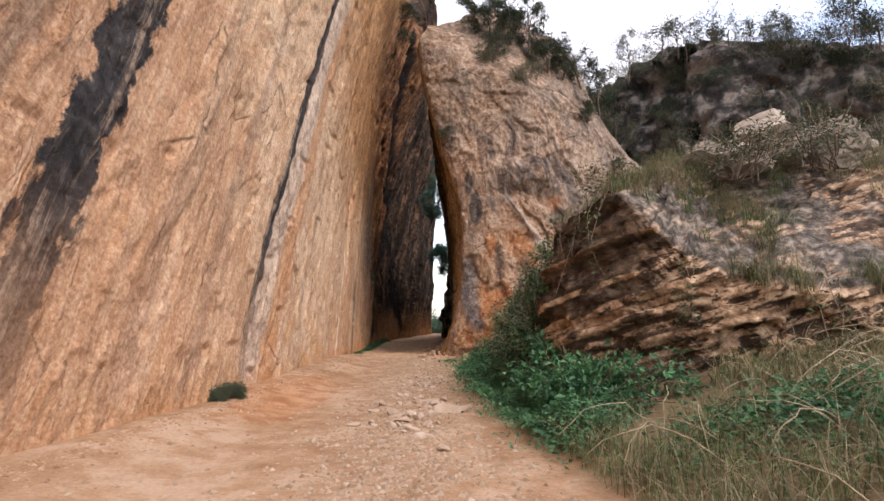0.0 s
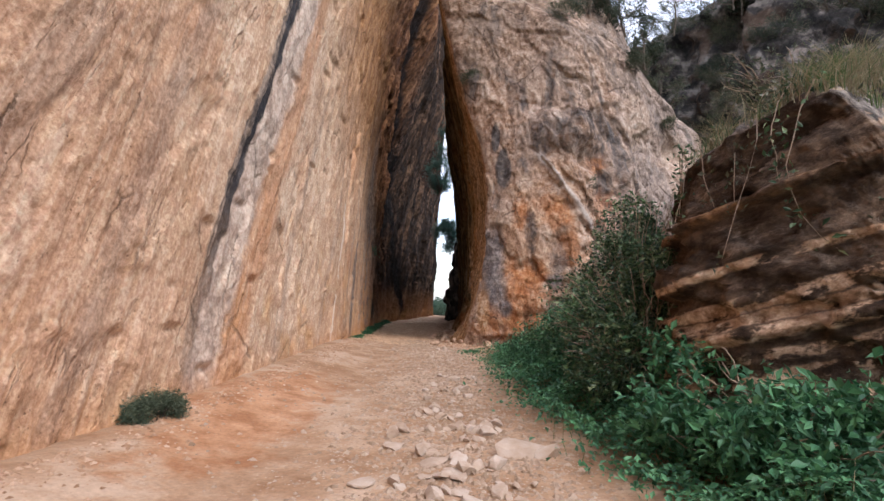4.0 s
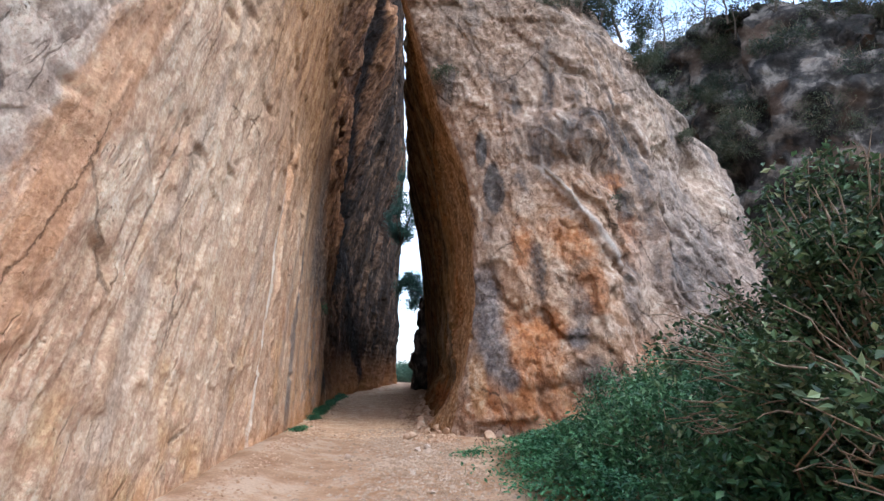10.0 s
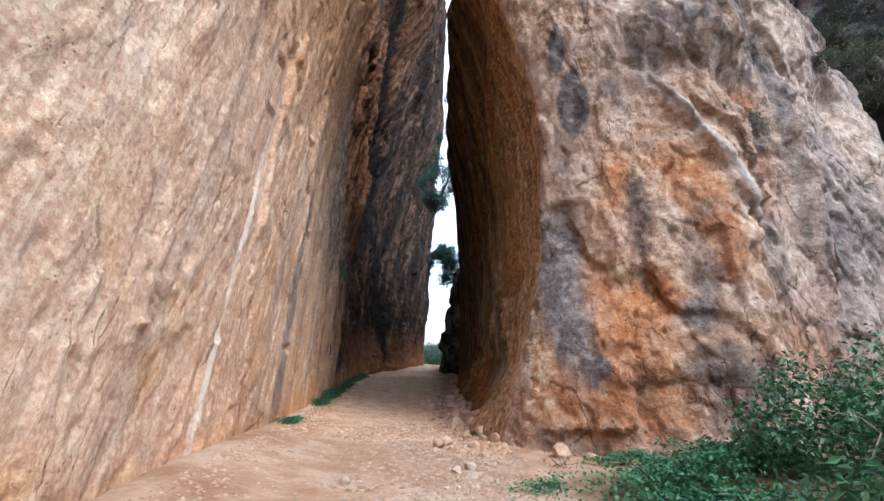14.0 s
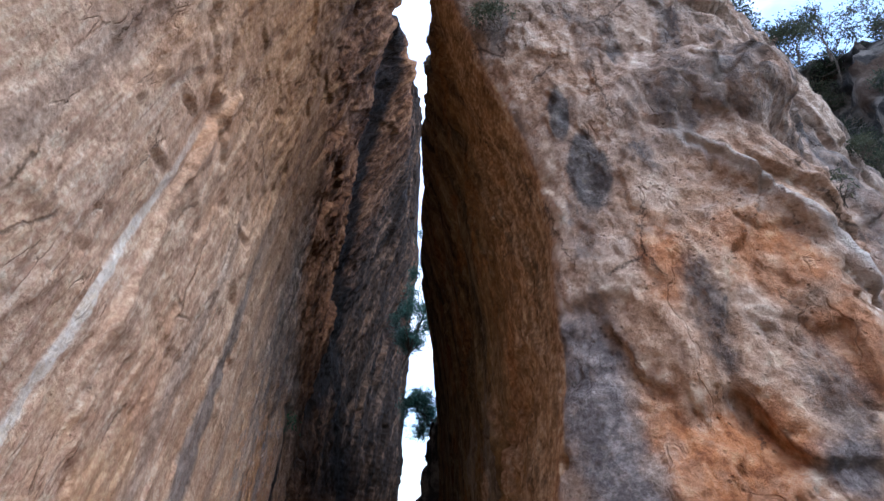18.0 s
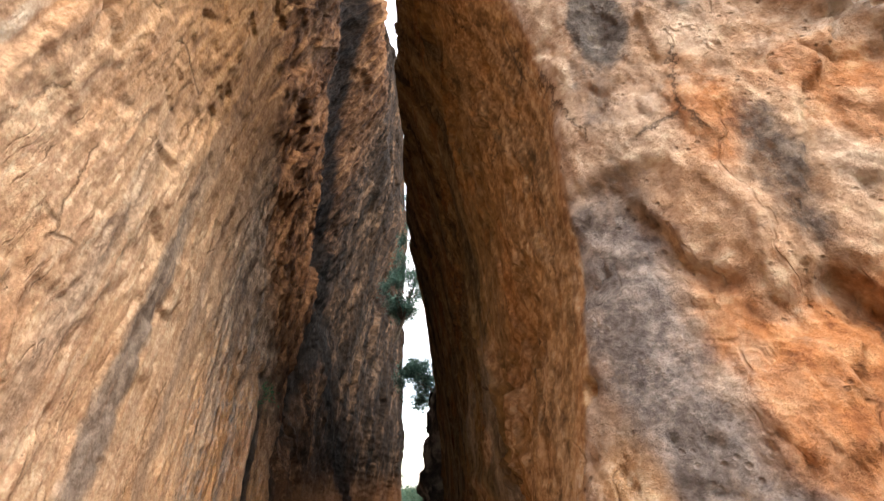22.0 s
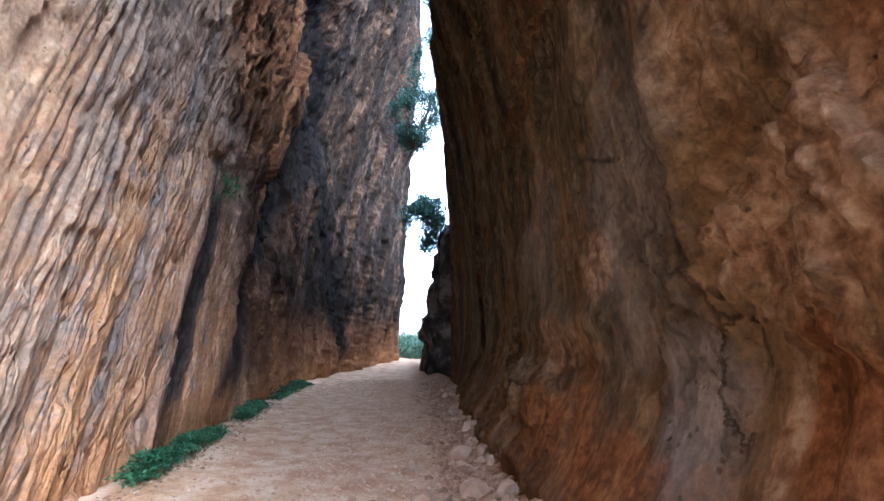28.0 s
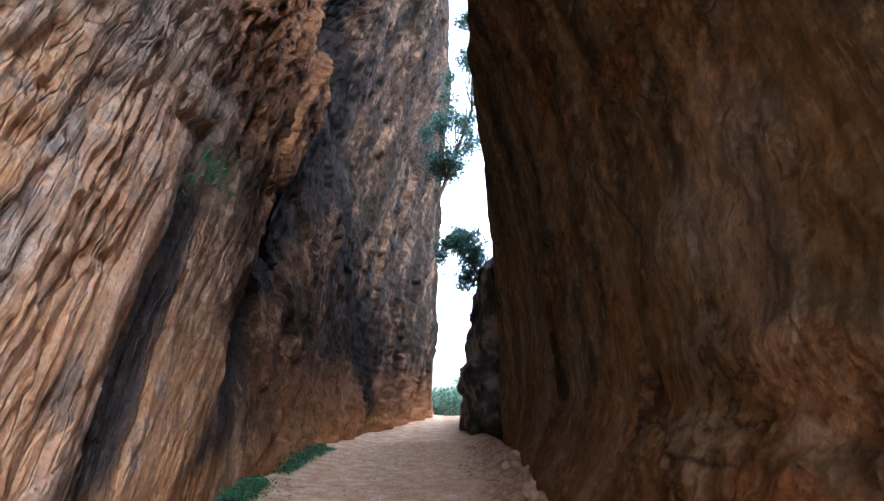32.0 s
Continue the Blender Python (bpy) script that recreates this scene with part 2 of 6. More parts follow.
# ---- materials ----
def west_rock():
    """Tilted slab of tan and orange limestone: pitted, banded along its dip, fluted; further in, black stain plus shade
    put into its colour.
    """
    g = Graph("tan_slab_limestone", 0.93, 0.15)
    mid = g.noise(g.pos, 1.5, 5, 0.6)
    mott = g.noise(g.pos, 3.4, 9, 0.72)
    grain = g.noise(g.pos, 17.0, 6, 0.7)
    big = g.noise(g.pos, 0.55, 4, 0.6)
    s = g.add(g.math("SUBTRACT", g.y, g.mul(g.z, 0.42)), g.mul(g.add(mid, -0.5), 0.14))
    straight = g.add(g.math("SUBTRACT", g.y, g.mul(g.z, 0.42)), g.mul(g.add(mid, -0.5), 0.02))
    along = g.vec(straight, g.mul(g.z, 0.06), 0.0)
    wide = g.noise(g.vec(s, g.mul(g.z, 0.05), 0.0), 0.8, 3, 0.5)
    fine = g.noise(along, 4.5, 5, 0.6)
    thin = g.noise(g.vec(straight, g.mul(g.z, 0.06), 0.0), 15.0, 4, 0.6)
    speck = g.mul(g.add(g.noise(g.vec(g.mul(s, 1.6), g.mul(g.z, 0.8), 0.0), 2.2, 8, 0.7), -0.5), 0.9)
    # bed colours, from the orange near slab to the paler stretch further on
    col = g.ramp(wide, (0.34, (0.478, 0.227, 0.110)), (0.47, (0.558, 0.305, 0.168)), (0.56, (0.580, 0.358, 0.215)), (0.68, (0.623, 0.429, 0.296)))
    near = g.step(g.y, 6.5, 12.0, 1.0, 0.0)
    col = g.mix(g.mul(near, 0.7), col, g.ramp(fine, (0.32, (0.450, 0.205, 0.112)), (0.5, (0.55, 0.285, 0.170)), (0.68, (0.64, 0.40, 0.270))))
    col = g.mix(0.42, col, g.ramp(fine, (0.35, (0.420, 0.215, 0.110)), (0.65, (0.652, 0.448, 0.302))))
    pale = g.mul(g.step(big, 0.34, 0.56), g.mul(g.step(g.y, 8.5, 12.5, 0.12, 0.9), g.step(g.y, 16.0, 20.0, 1.0, 0.55)))
    col = g.mix(pale, col, g.ramp(mott, (0.33, (0.56, 0.385, 0.255)), (0.52, (0.70, 0.52, 0.37)), (0.7, (0.78, 0.63, 0.50))))
    col = g.mix(g.mul(g.step(g.y, 11.5, 14.0, 0.0, 0.3), g.step(g.y, 16.0, 20.0, 1.0, 0.2)), col, (0.70, 0.545, 0.40))
    col = g.mix(g.step(s, 24.0, 26.0, 0.34, 0.0), col, g.ramp(g.add(g.mul(thin, 0.65), g.mul(grain, 0.35)), (0.40, (0.40, 0.225, 0.135)), (0.5, (0.60, 0.40, 0.265)), (0.60, (0.78, 0.63, 0.49))))
    ochre = g.mul(g.step(g.noise(g.pos, 0.8, 3), 0.5, 0.64), g.step(g.z, 0.5, 4.0, 0.5, 0.1))
    col = g.mix(g.mul(ochre, g.step(g.y, 9.0, 14.0, 0.35, 1.0)), col, (0.609, 0.345, 0.139))
    col = g.mix(g.mul(g.band(s, 11.8, 0.25, 0.45), 0.5), col, (0.500, 0.215, 0.087))
    col = g.mix(g.mul(g.band(g.add(s, speck), 10.98, 0.34, 0.3), 0.8), col, g.ramp(mott, (0.36, (0.377, 0.305, 0.261)), (0.58, (0.681, 0.559, 0.464))))
    dark = g.ramp(mott, (0.38, (0.022, 0.022, 0.025)), (0.6, (0.06, 0.058, 0.06)), (0.72, (0.20, 0.19, 0.18)))
    grey = g.ramp(mott, (0.36, (0.10, 0.097, 0.10)), (0.62, (0.23, 0.215, 0.205)))
    fade = g.step(g.add(g.z, g.mul(mid, 1.2)), 0.6, 4.0, 0.25, 1.0)
    wav = g.mul(g.add(mid, -0.5), 0.5)
    col = g.mix(g.mul(g.band(g.add(s, g.add(wav, speck)), 4.55, 0.36, 0.12), fade), col, dark)
    col = g.mix(g.mul(g.mul(g.band(g.add(s, wav), 3.2, 0.08, 0.2), fade), 0.5), col, dark)
    col = g.mix(g.mul(g.band(g.add(s, g.add(g.mul(wav, 0.35), g.mul(speck, 0.25))), 10.42, 0.13, 0.09), fade), col, dark)
    for c, half, k in ((1.9, 0.1, 0.3), (6.7, 0.12, 0.2), (8.4, 0.08, 0.25), (13.9, 0.05, 0.3), (17.3, 0.10, 0.25), (23.05, 0.18, 0.75), (24.6, 0.06, 0.4), (21.6, 0.08, 0.35)):
        col = g.mix(g.mul(g.band(g.add(s, g.mul(wav, 0.6)), c, half, 0.22), k), col, grey)
    col = g.mix(g.mul(g.band(g.add(s, g.mul(speck, 0.15)), 19.15, 0.05, 0.06), g.mul(g.step(fine, 0.35, 0.5, 0.4, 0.95), g.step(g.z, 4.0, 7.5, 1.0, 0.1))), col, (0.78, 0.68, 0.56))
    col = g.mix(g.mul(g.band(s, 29.53, 0.05, 0.07), 0.7), col, (0.667, 0.442, 0.290))
    streak = g.noise(g.vec(straight, g.mul(g.z, 0.05), 0.0), 2.6, 7, 0.7)
    col = g.mix(g.mul(g.step(streak, 0.54, 0.62), g.step(mott, 0.40, 0.56, 0.15, 0.45)), col, (0.70, 0.53, 0.40))
    col = g.mix(g.mul(g.step(streak, 0.45, 0.38), g.step(mott, 0.42, 0.58, 0.32, 0.03)), col, (0.36, 0.20, 0.125))
    rift = g.mul(g.band(straight, 13.4, 0.022, 0.035), g.mul(g.step(g.z, 1.5, 2.1), g.step(g.z, 4.0, 4.9, 1.0, 0.0)))
    col = g.mix(g.mul(rift, 0.7), col, (0.09, 0.055, 0.035))
    high = g.mul(g.step(g.add(g.z, g.mul(mid, 2.0)), 5.0, 11.0, 0.0, 0.85), g.step(g.y, 15.0, 19.0))
    col = g.mix(high, col, g.ramp(g.add(g.mul(fine, 0.6), g.mul(mott, 0.4)), (0.38, (0.20, 0.088, 0.034)), (0.5, (0.40, 0.20, 0.082)), (0.62, (0.53, 0.32, 0.165))))
    # fluted stretch: warm ribs
    flute = g.step(g.add(s, g.mul(wav, 2.0)), 25.0, 28.5)
    patch = g.noise(g.vec(straight, g.mul(g.z, 0.6), g.x), 1.9, 9, 0.76)
    warm = g.ramp(patch, (0.39, (0.19, 0.18, 0.175)), (0.44, (0.42, 0.28, 0.19)), (0.50, (0.68, 0.37, 0.175)), (0.56, (0.68, 0.48, 0.36)), (0.61, (0.26, 0.245, 0.24)))
    beds = ((25.0, (0.64, 0.45, 0.30)), (25.8, (0.62, 0.41, 0.26)), (26.15, (0.30, 0.27, 0.25)), (26.5, (0.60, 0.45, 0.33)), (26.85, (0.26, 0.25, 0.245)), (27.25, (0.25, 0.24, 0.235)), (27.5, (0.68, 0.37, 0.17)), (27.85, (0.66, 0.36, 0.17)),
            (28.0, (0.26, 0.25, 0.25)), (28.3, (0.25, 0.24, 0.24)), (28.45, (0.68, 0.43, 0.27)), (29.2, (0.68, 0.39, 0.22)), (29.9, (0.22, 0.21, 0.21)), (30.5, (0.13, 0.125, 0.125)), (30.8, (0.72, 0.39, 0.175)), (32.3, (0.70, 0.38, 0.17)), (33.0, (0.30, 0.19, 0.12)))
    place = g.mul(g.add(g.add(s, g.add(g.mul(wav, 0.3), g.mul(speck, 0.3))), -25.0), 1 / 8.0)
    strips = g.ramp(place, *[((p - 25.0) / 8.0, c) for p, c in beds])
    strips = g.mix(g.step(g.noise(g.vec(s, g.mul(g.z, 0.8), 0.0), 1.3, 5, 0.6), 0.4, 0.6, 0.2, 0.8), strips, warm)
    strips = g.mix(g.mul(g.step(s, 30.4, 31.0), g.step(g.add(g.z, g.mul(mid, 1.4)), 1.8, 3.6, 0.0, 0.8)), strips, g.ramp(mott, (0.40, (0.13, 0.08, 0.06)), (0.5, (0.32, 0.205, 0.145)), (0.6, (0.54, 0.38, 0.285))))
    strips = g.mix(g.step(g.add(g.z, g.mul(mid, 3.0)), 4.2, 6.6, 0.0, 0.78), strips, g.ramp(mott, (0.40, (0.13, 0.115, 0.105)), (0.5, (0.25, 0.215, 0.19)), (0.6, (0.42, 0.33, 0.26))))
    col = g.mix(g.step(g.add(s, g.mul(wav, 2.0)), 24.3, 26.2, 0.0, 0.9), col, strips)
    cells = g.vec(g.add(straight, g.mul(g.add(mott, -0.5), 0.015)), g.mul(g.z, 0.22), 0.0)
    slit = g.step(g.voronoi(cells, 9.0, "DISTANCE_TO_EDGE"), 0.01, 0.10, 1.0, 0.0)
    slit = g.mul(g.mul(slit, flute), g.step(g.noise(g.pos, 1.3, 4), 0.40, 0.54, 0.15, 1.0))
    col = g.mix(g.mul(slit, 0.22), col, (0.13, 0.08, 0.05))
    gash = g.mul(g.step(thin, 0.36, 0.45, 1.0, 0.0), g.step(g.noise(g.pos, 0.9, 4), 0.42, 0.55))
    col = g.mix(g.mul(g.mul(flute, gash), 0.3), col, (0.075, 0.045, 0.03))
    # dark wall inside the cleft: black stain, with shade put into its browns
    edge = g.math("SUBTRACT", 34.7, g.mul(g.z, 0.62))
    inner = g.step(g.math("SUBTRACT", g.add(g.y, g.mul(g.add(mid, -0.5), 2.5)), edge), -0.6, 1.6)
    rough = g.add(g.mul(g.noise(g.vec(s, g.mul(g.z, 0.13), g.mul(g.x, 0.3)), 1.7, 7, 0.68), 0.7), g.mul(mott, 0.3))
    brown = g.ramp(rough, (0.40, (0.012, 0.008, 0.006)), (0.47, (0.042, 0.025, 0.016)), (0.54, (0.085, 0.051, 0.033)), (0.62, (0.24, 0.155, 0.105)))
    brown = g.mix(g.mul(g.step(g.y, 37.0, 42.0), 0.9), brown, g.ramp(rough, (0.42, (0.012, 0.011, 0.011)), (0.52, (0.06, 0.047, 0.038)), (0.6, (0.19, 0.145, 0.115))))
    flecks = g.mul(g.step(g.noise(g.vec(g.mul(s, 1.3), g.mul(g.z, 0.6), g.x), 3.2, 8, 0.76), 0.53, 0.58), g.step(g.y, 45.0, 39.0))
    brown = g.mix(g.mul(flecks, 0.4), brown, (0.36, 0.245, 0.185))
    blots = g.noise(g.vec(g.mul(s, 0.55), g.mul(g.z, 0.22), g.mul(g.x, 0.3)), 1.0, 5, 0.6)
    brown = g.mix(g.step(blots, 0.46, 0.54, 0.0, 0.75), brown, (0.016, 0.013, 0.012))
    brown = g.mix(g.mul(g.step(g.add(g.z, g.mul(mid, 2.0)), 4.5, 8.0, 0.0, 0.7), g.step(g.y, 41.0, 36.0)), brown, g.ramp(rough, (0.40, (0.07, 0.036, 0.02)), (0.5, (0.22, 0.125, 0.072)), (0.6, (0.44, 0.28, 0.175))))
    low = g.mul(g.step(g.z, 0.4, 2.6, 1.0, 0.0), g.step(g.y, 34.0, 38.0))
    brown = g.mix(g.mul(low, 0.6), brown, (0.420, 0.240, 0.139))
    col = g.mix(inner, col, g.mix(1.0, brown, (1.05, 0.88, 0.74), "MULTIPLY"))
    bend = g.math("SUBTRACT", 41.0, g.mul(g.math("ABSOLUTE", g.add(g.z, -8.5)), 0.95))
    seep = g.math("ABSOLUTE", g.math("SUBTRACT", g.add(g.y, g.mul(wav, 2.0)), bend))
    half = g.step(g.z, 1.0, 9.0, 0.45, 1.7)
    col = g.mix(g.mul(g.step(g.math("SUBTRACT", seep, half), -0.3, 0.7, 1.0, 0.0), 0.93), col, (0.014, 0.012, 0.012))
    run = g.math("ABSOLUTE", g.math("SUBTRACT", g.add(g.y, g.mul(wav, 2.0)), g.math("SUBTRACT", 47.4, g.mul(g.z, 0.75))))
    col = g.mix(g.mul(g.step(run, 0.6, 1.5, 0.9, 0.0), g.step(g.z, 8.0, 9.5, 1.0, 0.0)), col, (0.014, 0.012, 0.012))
    col = g.mix(g.mul(g.band(s, 30.3, 0.26, 0.22), g.step(g.z, 3.3, 4.2, 0.9, 0.0)), col, dark)
    soil = g.mul(g.step(g.add(g.z, g.mul(mid, 0.9)), 0.35, 1.1, 0.75, 0.0), g.step(big, 0.3, 0.6, 0.3, 1.0))
    col = g.mix(soil, col, (0.522, 0.254, 0.110))
    # creases that run with the dip, pits and hairline cracks
    cn = g.noise(g.vec(g.mul(s, 2.6), g.mul(g.z, 0.5), g.x), 1.1, 3, 0.5)
    crease = g.mul(g.band(cn, 0.5, 0.002, 0.012), g.step(g.noise(g.pos, 1.3, 3), 0.5, 0.62))
    col = g.mix(g.mul(crease, 0.2), col, (0.12, 0.07, 0.042))
    pit = g.mul(g.step(g.voronoi(g.pos, 13.0), 0.06, 0.2, 1.0, 0.0), g.step(g.noise(g.pos, 2.6, 3), 0.48, 0.6))
    wv = g.vec(g.add(g.mul(s, 1.2), g.mul(mott, 0.35)), g.mul(g.z, 0.42), g.mul(g.x, 0.2))
    line = g.mul(g.step(g.voronoi(wv, 0.75, "DISTANCE_TO_EDGE"), 0.0, 0.014, 1.0, 0.0), g.step(g.noise(g.pos, 0.9, 2), 0.52, 0.6))
    jag = g.vec(g.add(g.x, mott), g.add(g.mul(s, 1.1), g.mul(mott, 0.5)), g.add(g.mul(g.z, 0.8), g.mul(mid, 0.3)))
    crumb = g.add(g.mul(g.chips(jag, 7.0), 0.6), g.mul(g.chips(jag, 17.0), 0.4))
    crumbly = g.step(g.noise(g.pos, 0.7, 4, 0.6), 0.42, 0.55, 0.25, 1.0)
    col = g.mix(g.mul(crumbly, 0.35), col, g.mix(crumb, (0.36, 0.33, 0.31), (0.66, 0.65, 0.64)), "OVERLAY")
    pock = g.mul(g.step(g.voronoi(g.pos, 21.0), 0.05, 0.2, 1.0, 0.0), g.step(g.noise(g.pos, 3.4, 3), 0.5, 0.6))
    col = g.mix(g.mul(pock, 0.5), col, (0.17, 0.10, 0.065))
    col = g.mix(g.mul(pit, 0.6), col, (0.13, 0.075, 0.045))
    line = g.mul(line, g.step(s, 24.0, 26.0, 1.0, 0.1))
    col = g.mix(g.mul(line, 0.5), col, (0.06, 0.038, 0.026))
    col = g.mix(0.3, col, g.ramp(g.add(g.mul(mott, 0.35), g.mul(grain, 0.65)), (0.42, (0.17, 0.16, 0.15)), (0.5, (0.5, 0.49, 0.48)), (0.58, (0.84, 0.83, 0.82))), "OVERLAY")
    h = g.add(g.add(g.mul(mott, 0.35), g.add(g.mul(g.noise(g.pos, 10.0, 7, 0.68), 0.75), g.mul(g.voronoi(g.vec(g.x, g.mul(s, 1.2), g.mul(g.z, 0.9)), 5.5), 0.25))), g.math("SUBTRACT", g.mul(g.mul(thin, 0.8), g.step(s, 20.0, 26.0, 0.4, 0.6)), g.add(g.mul(pit, 0.35), g.add(g.mul(g.add(line, slit), 0.5), g.mul(crease, 0.4)))))
    h = g.add(h, g.mul(g.mul(crumb, crumbly), g.step(s, 24.0, 27.0, 0.55, 0.2)))
    rill = g.noise(g.vec(straight, g.mul(g.z, 0.05), 0.0), 24.0, 3, 0.6)
    h = g.add(h, g.mul(g.mul(rill, flute), 1.1))
    return g.finish(g.mix(1.0, col, (0.945, 0.91, 0.865), "MULTIPLY"), h, 1.0, 0.04)


def slant_x(g):
    return g.add(g.x, g.mul(g.z, 0.2))


def east_rock():
    """Rounded grey limestone with orange and black stains; brown where it walls the cleft, with some of the shade there
    in its tint.
    """
    g = Graph("grey_orange_limestone", 0.93, 0.15)
    u = g.attr("along")
    mid = g.noise(g.pos, 1.3, 6, 0.62)
    big = g.noise(g.pos, 0.5, 4, 0.6)
    mott = g.noise(g.pos, 3.6, 9, 0.72)
    grain = g.noise(g.pos, 11.0, 5, 0.6)
    wob = g.add(g.mul(g.add(mid, -0.5), 2.2), g.mul(g.add(mott, -0.5), 0.8))
    down = g.noise(g.vec(g.add(g.x, g.mul(mid, 0.3)), g.y, g.mul(g.z, 0.2)), 1.9, 6, 0.62)
    col = g.ramp(down, (0.38, (0.17, 0.15, 0.14)), (0.46, (0.32, 0.24, 0.19)), (0.54, (0.455, 0.335, 0.255)), (0.62, (0.61, 0.49, 0.40)))
    col = g.mix(g.mul(g.step(big, 0.46, 0.56), 0.8), col, g.ramp(mott, (0.40, (0.30, 0.175, 0.105)), (0.5, (0.50, 0.33, 0.225)), (0.6, (0.64, 0.50, 0.395))))
    col = g.mix(g.mul(g.step(g.x, 5.0, 7.0), 0.55), col, g.ramp(mott, (0.36, (0.24, 0.215, 0.20)), (0.6, (0.50, 0.43, 0.375))))
    black = g.ramp(mott, (0.36, (0.05, 0.048, 0.05)), (0.52, (0.105, 0.10, 0.10)), (0.68, (0.26, 0.23, 0.205)))
    smear = g.mul(g.step(g.noise(g.vec(slant_x(g), g.y, g.mul(g.z, 0.22)), 1.4, 7, 0.66), 0.56, 0.62), g.step(g.x, 2.5, 4.5, 0.3, 0.6))
    col = g.mix(smear, col, black)
    torn = g.step(g.add(g.mul(g.noise(g.vec(slant_x(g), g.y, g.mul(g.z, 0.35)), 3.0, 7, 0.68), 0.7), g.mul(mott, 0.3)), 0.42, 0.55, 0.45, 1.0)
    orange = g.ramp(mott, (0.36, (0.33, 0.12, 0.045)), (0.5, (0.52, 0.22, 0.09)), (0.66, (0.62, 0.36, 0.20)))
    col = g.mix(g.mul(g.spot(g.x, g.z, 2.7, 3.3, 1.8, 2.6, wob, 0.5, 1.25), 0.68), col, g.ramp(mott, (0.38, (0.42, 0.235, 0.13)), (0.6, (0.66, 0.45, 0.30))))
    for x, z, rx, rz, k in ((2.1, 1.85, 0.62, 0.8, 0.95), (1.75, 0.6, 1.1, 0.55, 0.9), (1.98, 4.3, 0.28, 0.55, 0.9), (3.2, 4.2, 0.5, 0.45, 0.85), (3.5, 3.2, 0.3, 0.5, 0.7), (2.95, 4.7, 0.45, 0.3, 0.6), (1.66, 2.2, 0.22, 0.7, 0.7), (4.9, 4.6, 0.5, 0.7, 0.5), (5.2, 1.5, 0.8, 0.5, 0.55), (4.75, 6.2, 0.4, 0.4, 0.75), (2.5, 2.3, 0.3, 0.4, 0.6)):
        col = g.mix(g.mul(g.spot(g.x, g.z, x, z, rx * 1.1, rz * 1.1, wob, 0.6, 1.25), g.mul(torn, k)), col, orange)
    for x, z, rx, rz, k in ((3.3, 7.0, 1.2, 0.8, 0.75), (4.6, 7.7, 1.1, 0.6, 0.7), (2.3, 3.6, 0.2, 0.75, 0.85), (4.68, 3.2, 0.45, 0.9, 0.6), (3.1, 2.7, 0.28, 0.55, 0.75), (3.1, 1.25, 0.5, 0.45, 0.75), (5.75, 6.0, 0.28, 2.0, 0.7), (6.6, 3.4, 0.4, 1.4, 0.5), (4.2, 11.2, 1.6, 0.7, 0.5), (2.0, 8.8, 0.4, 0.5, 0.5), (8.0, 3.9, 0.8, 1.2, 0.5)):
        col = g.mix(g.mul(g.spot(g.x, g.z, x, z, rx, rz, wob, 0.6, 1.25), g.mul(torn, k)), col, black)
    for x, z, rx, rz in ((2.16, 5.45, 0.28, 0.35), (2.78, 3.6, 0.2, 0.42), (3.6, 2.25, 0.35, 0.25), (1.45, 4.25, 0.5, 0.35), (2.6, 8.9, 0.4, 0.6), (8.9, 6.7, 1.0, 1.5), (6.75, 8.4, 0.8, 1.2), (5.3, 2.8, 0.5, 0.8), (1.02, 5.6, 0.12, 1.6)):
        col = g.mix(g.mul(g.spot(g.x, g.z, x, z, rx, rz, g.mul(wob, 0.7), 0.55, 1.15), 0.75), col, g.ramp(mott, (0.38, (0.46, 0.33, 0.24)), (0.62, (0.72, 0.58, 0.46))))
    slate = g.ramp(g.add(g.mul(mott, 0.6), g.mul(grain, 0.4)), (0.38, (0.10, 0.098, 0.104)), (0.5, (0.185, 0.176, 0.182)), (0.64, (0.34, 0.315, 0.30)))
    for x, z, rx, rz in ((1.08, 2.95, 0.42, 1.05), (1.2, 1.8, 0.3, 0.65), (1.45, 1.1, 0.2, 0.3), (3.0, 2.0, 0.3, 0.3)):
        col = g.mix(g.mul(g.spot(g.x, g.z, x, z, rx, rz, g.mul(wob, 0.75), 0.55, 1.3), 0.88), col, slate)
    for x, z, rx, rz in ((1.22, 7.15, 0.17, 0.6), (1.48, 6.0, 0.27, 0.8)):
        col = g.mix(g.mul(g.spot(g.x, g.z, x, z, rx, rz, g.mul(wob, 0.4), 0.8, 1.1), 0.9), col, g.ramp(mott, (0.36, (0.045, 0.045, 0.048)), (0.52, (0.085, 0.083, 0.085)), (0.68, (0.22, 0.20, 0.18))))
    col = g.mix(g.step(g.add(g.z, g.mul(mid, 2.5)), 9.0, 12.0, 0.0, 0.5), col, g.ramp(mott, (0.40, (0.15, 0.115, 0.088)), (0.5, (0.28, 0.21, 0.155)), (0.6, (0.43, 0.34, 0.265))))
    col = g.mix(g.mul(g.spot(g.x, g.z, 0.76, 1.05, 0.2, 0.8, g.mul(wob, 0.5), 0.6, 1.2), 0.85), col, g.ramp(mott, (0.40, (0.34, 0.18, 0.085)), (0.5, (0.52, 0.32, 0.175)), (0.6, (0.68, 0.50, 0.35))))
    strip = g.mul(g.band(g.add(u, g.mul(g.add(mid, -0.5), 0.2)), 0.02, 0.05, 0.07), g.step(g.z, 2.6, 4.0, 0.9, 0.7))
    runs = g.add(g.mul(g.noise(g.vec(g.add(u, g.mul(g.z, 0.12)), g.mul(g.z, 0.22), g.mul(g.x, 0.3)), 5.0, 8, 0.7), 0.6), g.mul(grain, 0.4))
